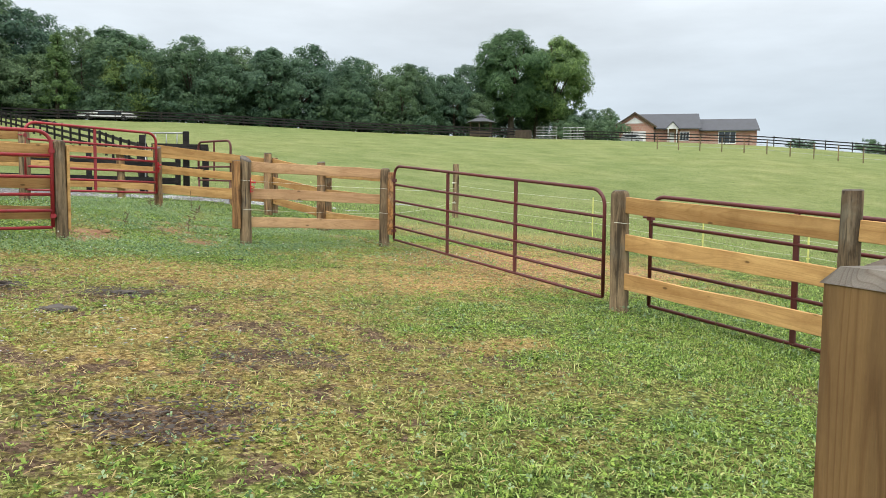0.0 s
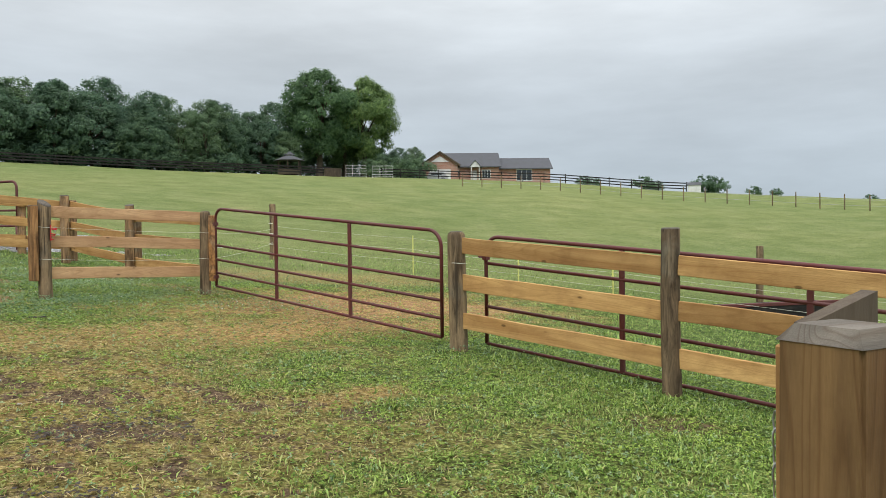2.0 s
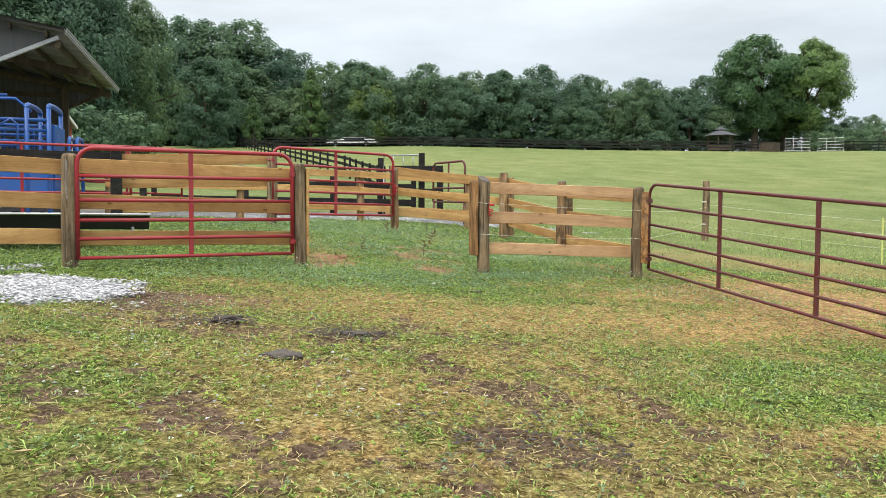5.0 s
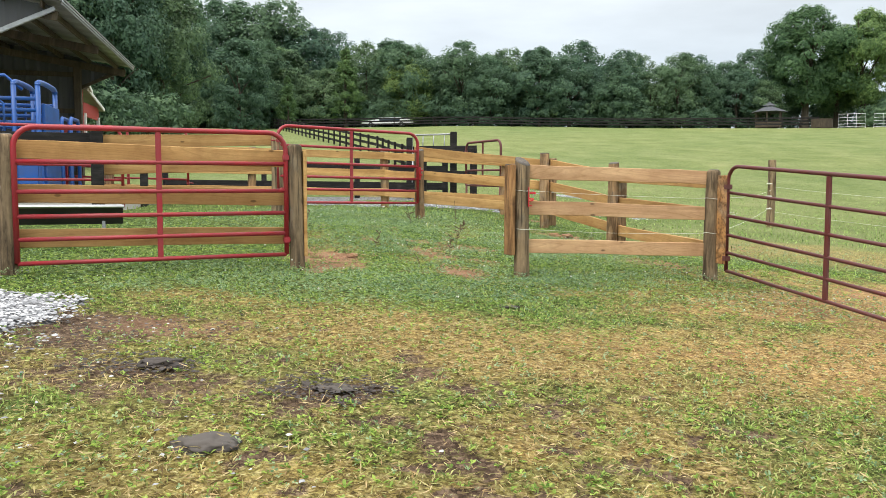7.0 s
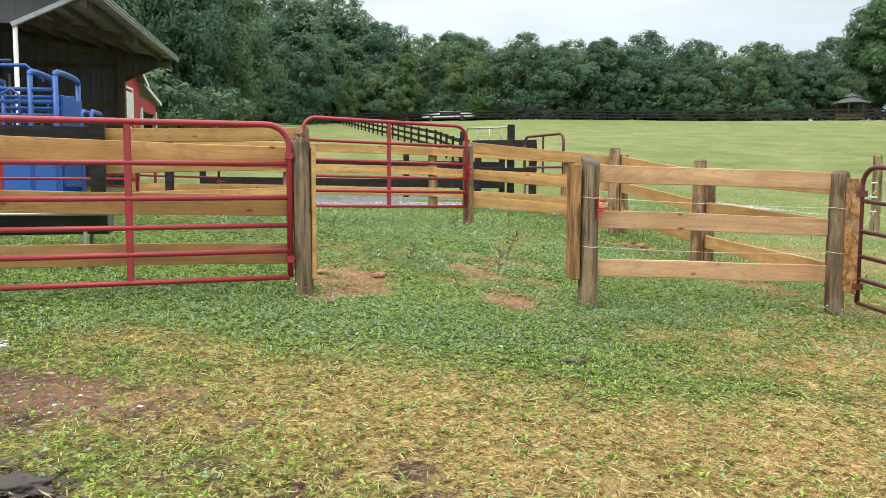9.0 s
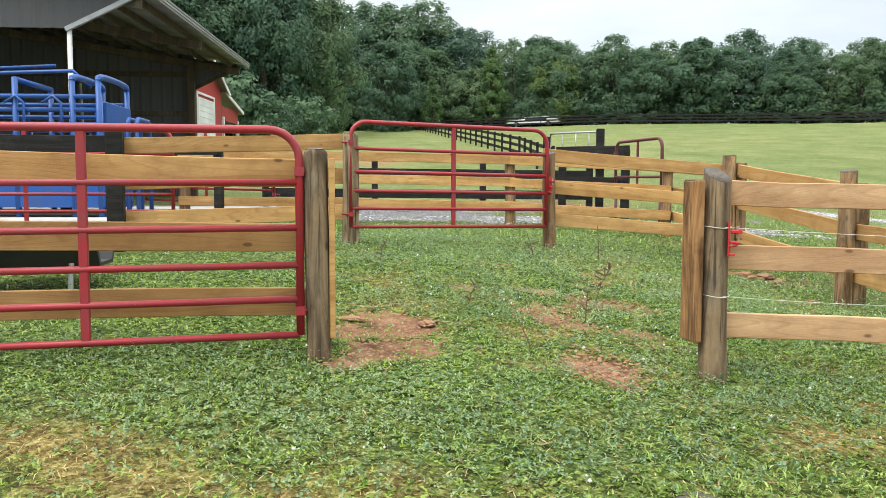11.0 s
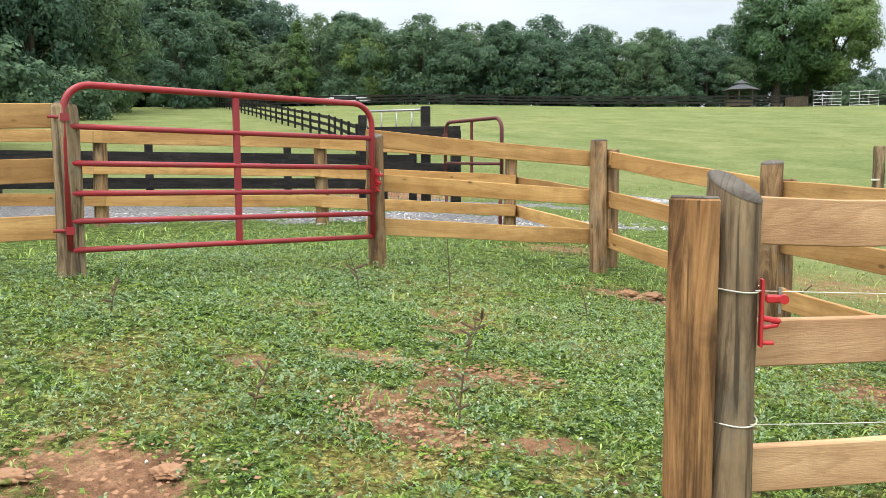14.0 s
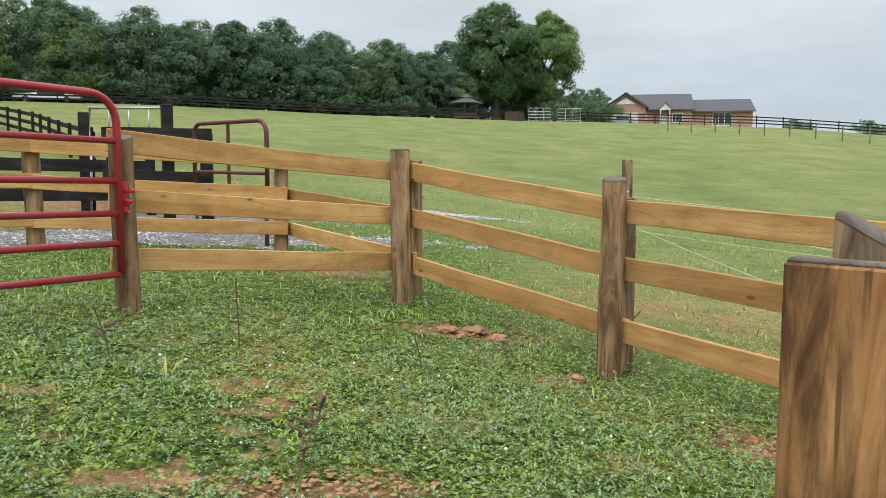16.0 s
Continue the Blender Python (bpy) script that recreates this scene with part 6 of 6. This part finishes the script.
def clover():
    rng = np.random.RandomState(81)
    n = 480000
    x, y = rng.uniform(-8.0, 4.5, n), rng.uniform(2.5, 17.5, n)
    straw, soil, gravel = cover(x, y)
    ok = rng.rand(n) < (0.07 + 0.55 * clover_amount(x, y)) * np.clip(1 - soil * 1.2, 0.0, 1) * (1 - gravel) * (1 - 0.6 * straw)
    x, y = x[ok], y[ok]
    n = len(x)
    h = rng.uniform(0.02, 0.09, n) * np.clip(0.8 + 0.5 * wavy(x, y, 4.0, 44), 0.3, 1.6)
    c = np.stack([x, y, land(x, y) + h], -1)
    s = rng.uniform(0.0055, 0.0115, n)
    a0 = rng.uniform(0, 2 * np.pi, n)
    vs, tilt = [], rng.normal(size=(n, 2)) * 0.45
    for k in range(3):
        a = a0 + k * 2.094
        d, e = np.stack([np.cos(a), np.sin(a)], -1), np.stack([-np.sin(a), np.cos(a)], -1)

        def at(u, w, lift):
            off = (d * u + e * w) * s[:, None]
            zz = (off * tilt).sum(1) + lift * s
            return c + np.concatenate([off, zz[:, None]], 1)
        vs += [at(0, 0, 0), at(0.9, -0.62, 0.2), at(1.5, 0, 0.1), at(0.9, 0.62, 0.2)]
    v = np.stack(vs, 1).reshape(-1, 3)
    f = np.arange(n * 12).reshape(-1, 4)
    return tagged(new("clover", mesh_from("clover", v, f, CLOVER_LEAF)), "low clover with pale green three-part leaves", "clover", kind="stuff")


CLOVER_LEAF = leaf_material("clover_leaves", (0.07, 0.155, 0.055), (0.51, 0.62, 0.37))
clover()


def broad_weeds():
    """Low rosettes of broad leaves among the grass."""
    rng = np.random.RandomState(86)
    n = 80000
    x, y = rng.uniform(-7.5, 5.0, n), rng.uniform(1.0, 15.0, n)
    straw, soil, gravel = cover(x, y)
    ok = rng.rand(n) < np.clip(0.75 + 0.7 * wavy(x, y, 2.4, 46), 0.05, 1) * np.clip(1 - soil * 1.1, 0.04, 1) * (1 - gravel) * (1 - 0.7 * straw) * near_path(x, y)
    x, y = x[ok], y[ok]
    n = len(x)
    c = np.stack([x, y, land(x, y) + 0.008], -1)
    vs = []
    for k in range(5):
        a = rng.uniform(0, 2 * np.pi, n)
        ln, wd, up = rng.uniform(0.012, 0.032, n), rng.uniform(0.004, 0.008, n), rng.uniform(0.15, 0.9, n)
        d = np.stack([np.cos(a), np.sin(a), up], -1)
        e = np.stack([-np.sin(a), np.cos(a), rng.normal(size=n) * 0.3], -1)
        tip = c + d * ln[:, None]
        tip[:, 2] -= ln * 0.25
        vs += [c, c + d * (ln * 0.55)[:, None] - e * wd[:, None], tip, c + d * (ln * 0.55)[:, None] + e * wd[:, None]]
    v = np.stack(vs, 1).reshape(-1, 3)
    f = np.arange(len(v)).reshape(-1, 4)
    return tagged(new("broad_weeds", mesh_from("broad_weeds", v, f, WEED_LEAF)), "low bright green broad-leaved weeds in the turf", "weeds", kind="stuff")


WEED_LEAF = leaf_material("broad_weed_leaves", (0.06, 0.14, 0.025), (0.38, 0.53, 0.15))
broad_weeds()


def flower_heads():
    rng = np.random.RandomState(91)
    n = 5000
    x, y = rng.uniform(-7.5, 4.0, n), rng.uniform(3.5, 17, n)
    ok = rng.rand(n) < 0.22 * clover_amount(x, y)
    x, y = x[ok], y[ok]
    n = len(x)
    c = np.stack([x, y, land(x, y) + rng.uniform(0.05, 0.10, n)], -1)
    s = rng.uniform(0.006, 0.011, n)[:, None]
    o = np.array([(1, 0, 0), (-1, 0, 0), (0, 1, 0), (0, -1, 0), (0, 0, 1), (0, 0, -1)], float)
    v = (c[:, None, :] + o[None] * s[:, None, :]).reshape(-1, 3)
    t = np.array([(0, 2, 4), (2, 1, 4), (1, 3, 4), (3, 0, 4), (2, 0, 5), (1, 2, 5), (3, 1, 5), (0, 3, 5)])
    f = (np.arange(n)[:, None, None] * 6 + t[None]).reshape(-1, 3)
    return tagged(new("clover_flowers", mesh_from("clover_flowers", v, f, FLOWER)), "tiny white clover flower heads", "flowers", kind="stuff")


FLOWER = paint("white_clover_flower", (0.72, 0.72, 0.64), 0.8, 0.0, (0.5, 0.45, 0.35), 0.3, scale=60)
flower_heads()


def pebbles(name, n, zones, size, seed, label, category, mat=None):
    rng = np.random.RandomState(seed)
    xs, ys = [], []
    for cx, cy, rx, ry, turn in zones:
        u, w = rng.uniform(-1.5, 1.5, n), rng.uniform(-1.5, 1.5, n)
        c, s = math.cos(radians(turn)), math.sin(radians(turn))
        x, y = cx + u * rx * c - w * ry * s, cy + u * rx * s + w * ry * c
        g = np.clip(blotch(x, y, cx, cy, rx, ry, turn, ragged(x, y)) * 1.6 - 0.3, 0, 1)
        k = rng.rand(n) < g
        xs.append(x[k])
        ys.append(y[k])
    x, y = np.concatenate(xs), np.concatenate(ys)
    n = len(x)
    c = np.stack([x, y, land(x, y) + rng.uniform(0.0, 0.02, n)], -1)
    base = np.array([(1, 0.5, 0), (-1, -0.4, 0), (-0.5, 1, 0.1), (0.4, -1, 0), (0.45, 0.2, 0.42), (-0.3, -0.2, 0.45)], float)
    o = base[None] * (size * rng.uniform(0.5, 1.4, (n, 1, 1))) * rng.uniform(0.6, 1.25, (n, 6, 3))
    a = rng.uniform(0, 2 * np.pi, n)
    ca, sa = np.cos(a)[:, None], np.sin(a)[:, None]
    o = np.stack([o[..., 0] * ca - o[..., 1] * sa, o[..., 0] * sa + o[..., 1] * ca, o[..., 2]], -1)
    v = (c[:, None, :] + o).reshape(-1, 3)
    t = np.array([(0, 2, 4), (2, 5, 4), (2, 1, 5), (1, 3, 5), (3, 4, 5), (3, 0, 4)])  # flat-topped chips, open below
    f = (np.arange(n)[:, None, None] * 6 + t[None]).reshape(-1, 3)
    return tagged(new(name, mesh_from(name, v, f, mat or STONE)), label, category, kind="stuff")


def stone_material():
    m, nt, b = material("crushed_limestone", 0.85)
    geo = nt.nodes.new("ShaderNodeNewGeometry")
    c = ramp(nt, geo.outputs["Random Per Island"], [(0.0, (0.14, 0.145, 0.155)), (0.5, (0.36, 0.365, 0.38)), (1.0, (0.62, 0.62, 0.63))])
    nt.links.new(mix(nt, 0.5, c, ramp(nt, noise_tex(nt, coords(nt, "Object"), 60.0, 3), [(0.3, (0.6, 0.6, 0.6)), (0.7, (1.1, 1.1, 1.1))]), "MULTIPLY"), b.inputs["Base Color"])
    return m


STONE = stone_material()
pebbles("gravel", 15000, GRAVEL[:2], 0.017, 101, "pale grey crushed stone gravel", "gravel")
pebbles("gravel", 9000, GRAVEL[2:4], 0.022, 102, "pale grey crushed stone gravel in the lane", "gravel")
pebbles("pebbles", 380, [(-4.6, 7.0, 1.1, 0.8, 20), (-3.0, 5.4, 1.5, 0.9, 0)], 0.011, 103, "scattered pale pebbles on trampled soil", "pebbles")

SOIL_ZONES = [(-5.0, 11.0, 0.5, 0.35, 10), (-4.7, 10.45, 0.3, 0.5, -20), (-3.5, 11.0, 0.4, 0.25, -40), (-4.22, 11.92, 0.35, 0.2, -10), (-4.05, 12.75, 0.5, 0.15, 10), (-3.4, 15.5, 0.6, 0.3, 0), (-1.75, 13.5, 0.6, 0.35, -30)]
pebbles("soil_crumbs", 700, SOIL_ZONES, 0.012, 104, "crumbs of dry reddish soil on bare ground", "soil", CLAY)
pebbles("mud_crumbs", 900, [(-4.75, 7.35, 1.0, 0.6, 30), (-3.77, 6.8, 0.35, 0.25, 30), (-2.8, 6.9, 0.35, 0.2, 20), (-1.25, 5.3, 0.6, 0.35, 10), (-1.2, 4.0, 0.45, 0.3, 20)], 0.012, 105, "dark crumbs of trampled mud", "soil", MUD)

# dry weed stalks in the pen
WEED = paint("dry_weed_stalk", (0.13, 0.085, 0.05), 0.9, 0.0, (0.2, 0.14, 0.08), 0.4, scale=40)


def weed(x, y, h, seed, brush=0):
    rng = random.Random(seed)
    g = thing("weed", "dry brown weed stalk standing in clover", "weed", pose(x, y, gz(x, y), 0, 0, rng.uniform(0, 360)), "weeds")
    a, b = rng.uniform(-0.12, 0.12), rng.uniform(-0.12, 0.12)
    part("stalk", tube([(0, 0, -0.02), (a * 0.3, b * 0.4, h * 0.5), (a, b, h)], 0.004, 5), WEED, g)
    for k in range(3 + brush):
        t, ang = rng.uniform(0.3, 0.95), rng.uniform(0, 6.28)
        ln = h * rng.uniform(0.12, 0.3)
        p = Vector((a * t * t, b * t * t, h * t))
        part("twig", tube([p, p + Vector((math.cos(ang) * ln, math.sin(ang) * ln, ln * rng.uniform(0.2, 0.9)))], 0.0028 + 0.004 * (brush > 0), 5), WEED, g)


for i, (x, y, h, br) in enumerate(((-4.75, 14.35, 0.42, 0), (-4.2, 12.75, 0.3, 7), (-4.85, 11.7, 0.22, 1), (-4.0, 12.0, 0.26, 1), (-5.3, 13.9, 0.3, 1), (-3.7, 14.3, 0.24, 0), (-2.1, 15.4, 0.3, 2), (-6.2, 12.4, 0.2, 2), (-3.95, 10.95, 0.16, 0))):
    weed(x, y, h, i + 7, br)
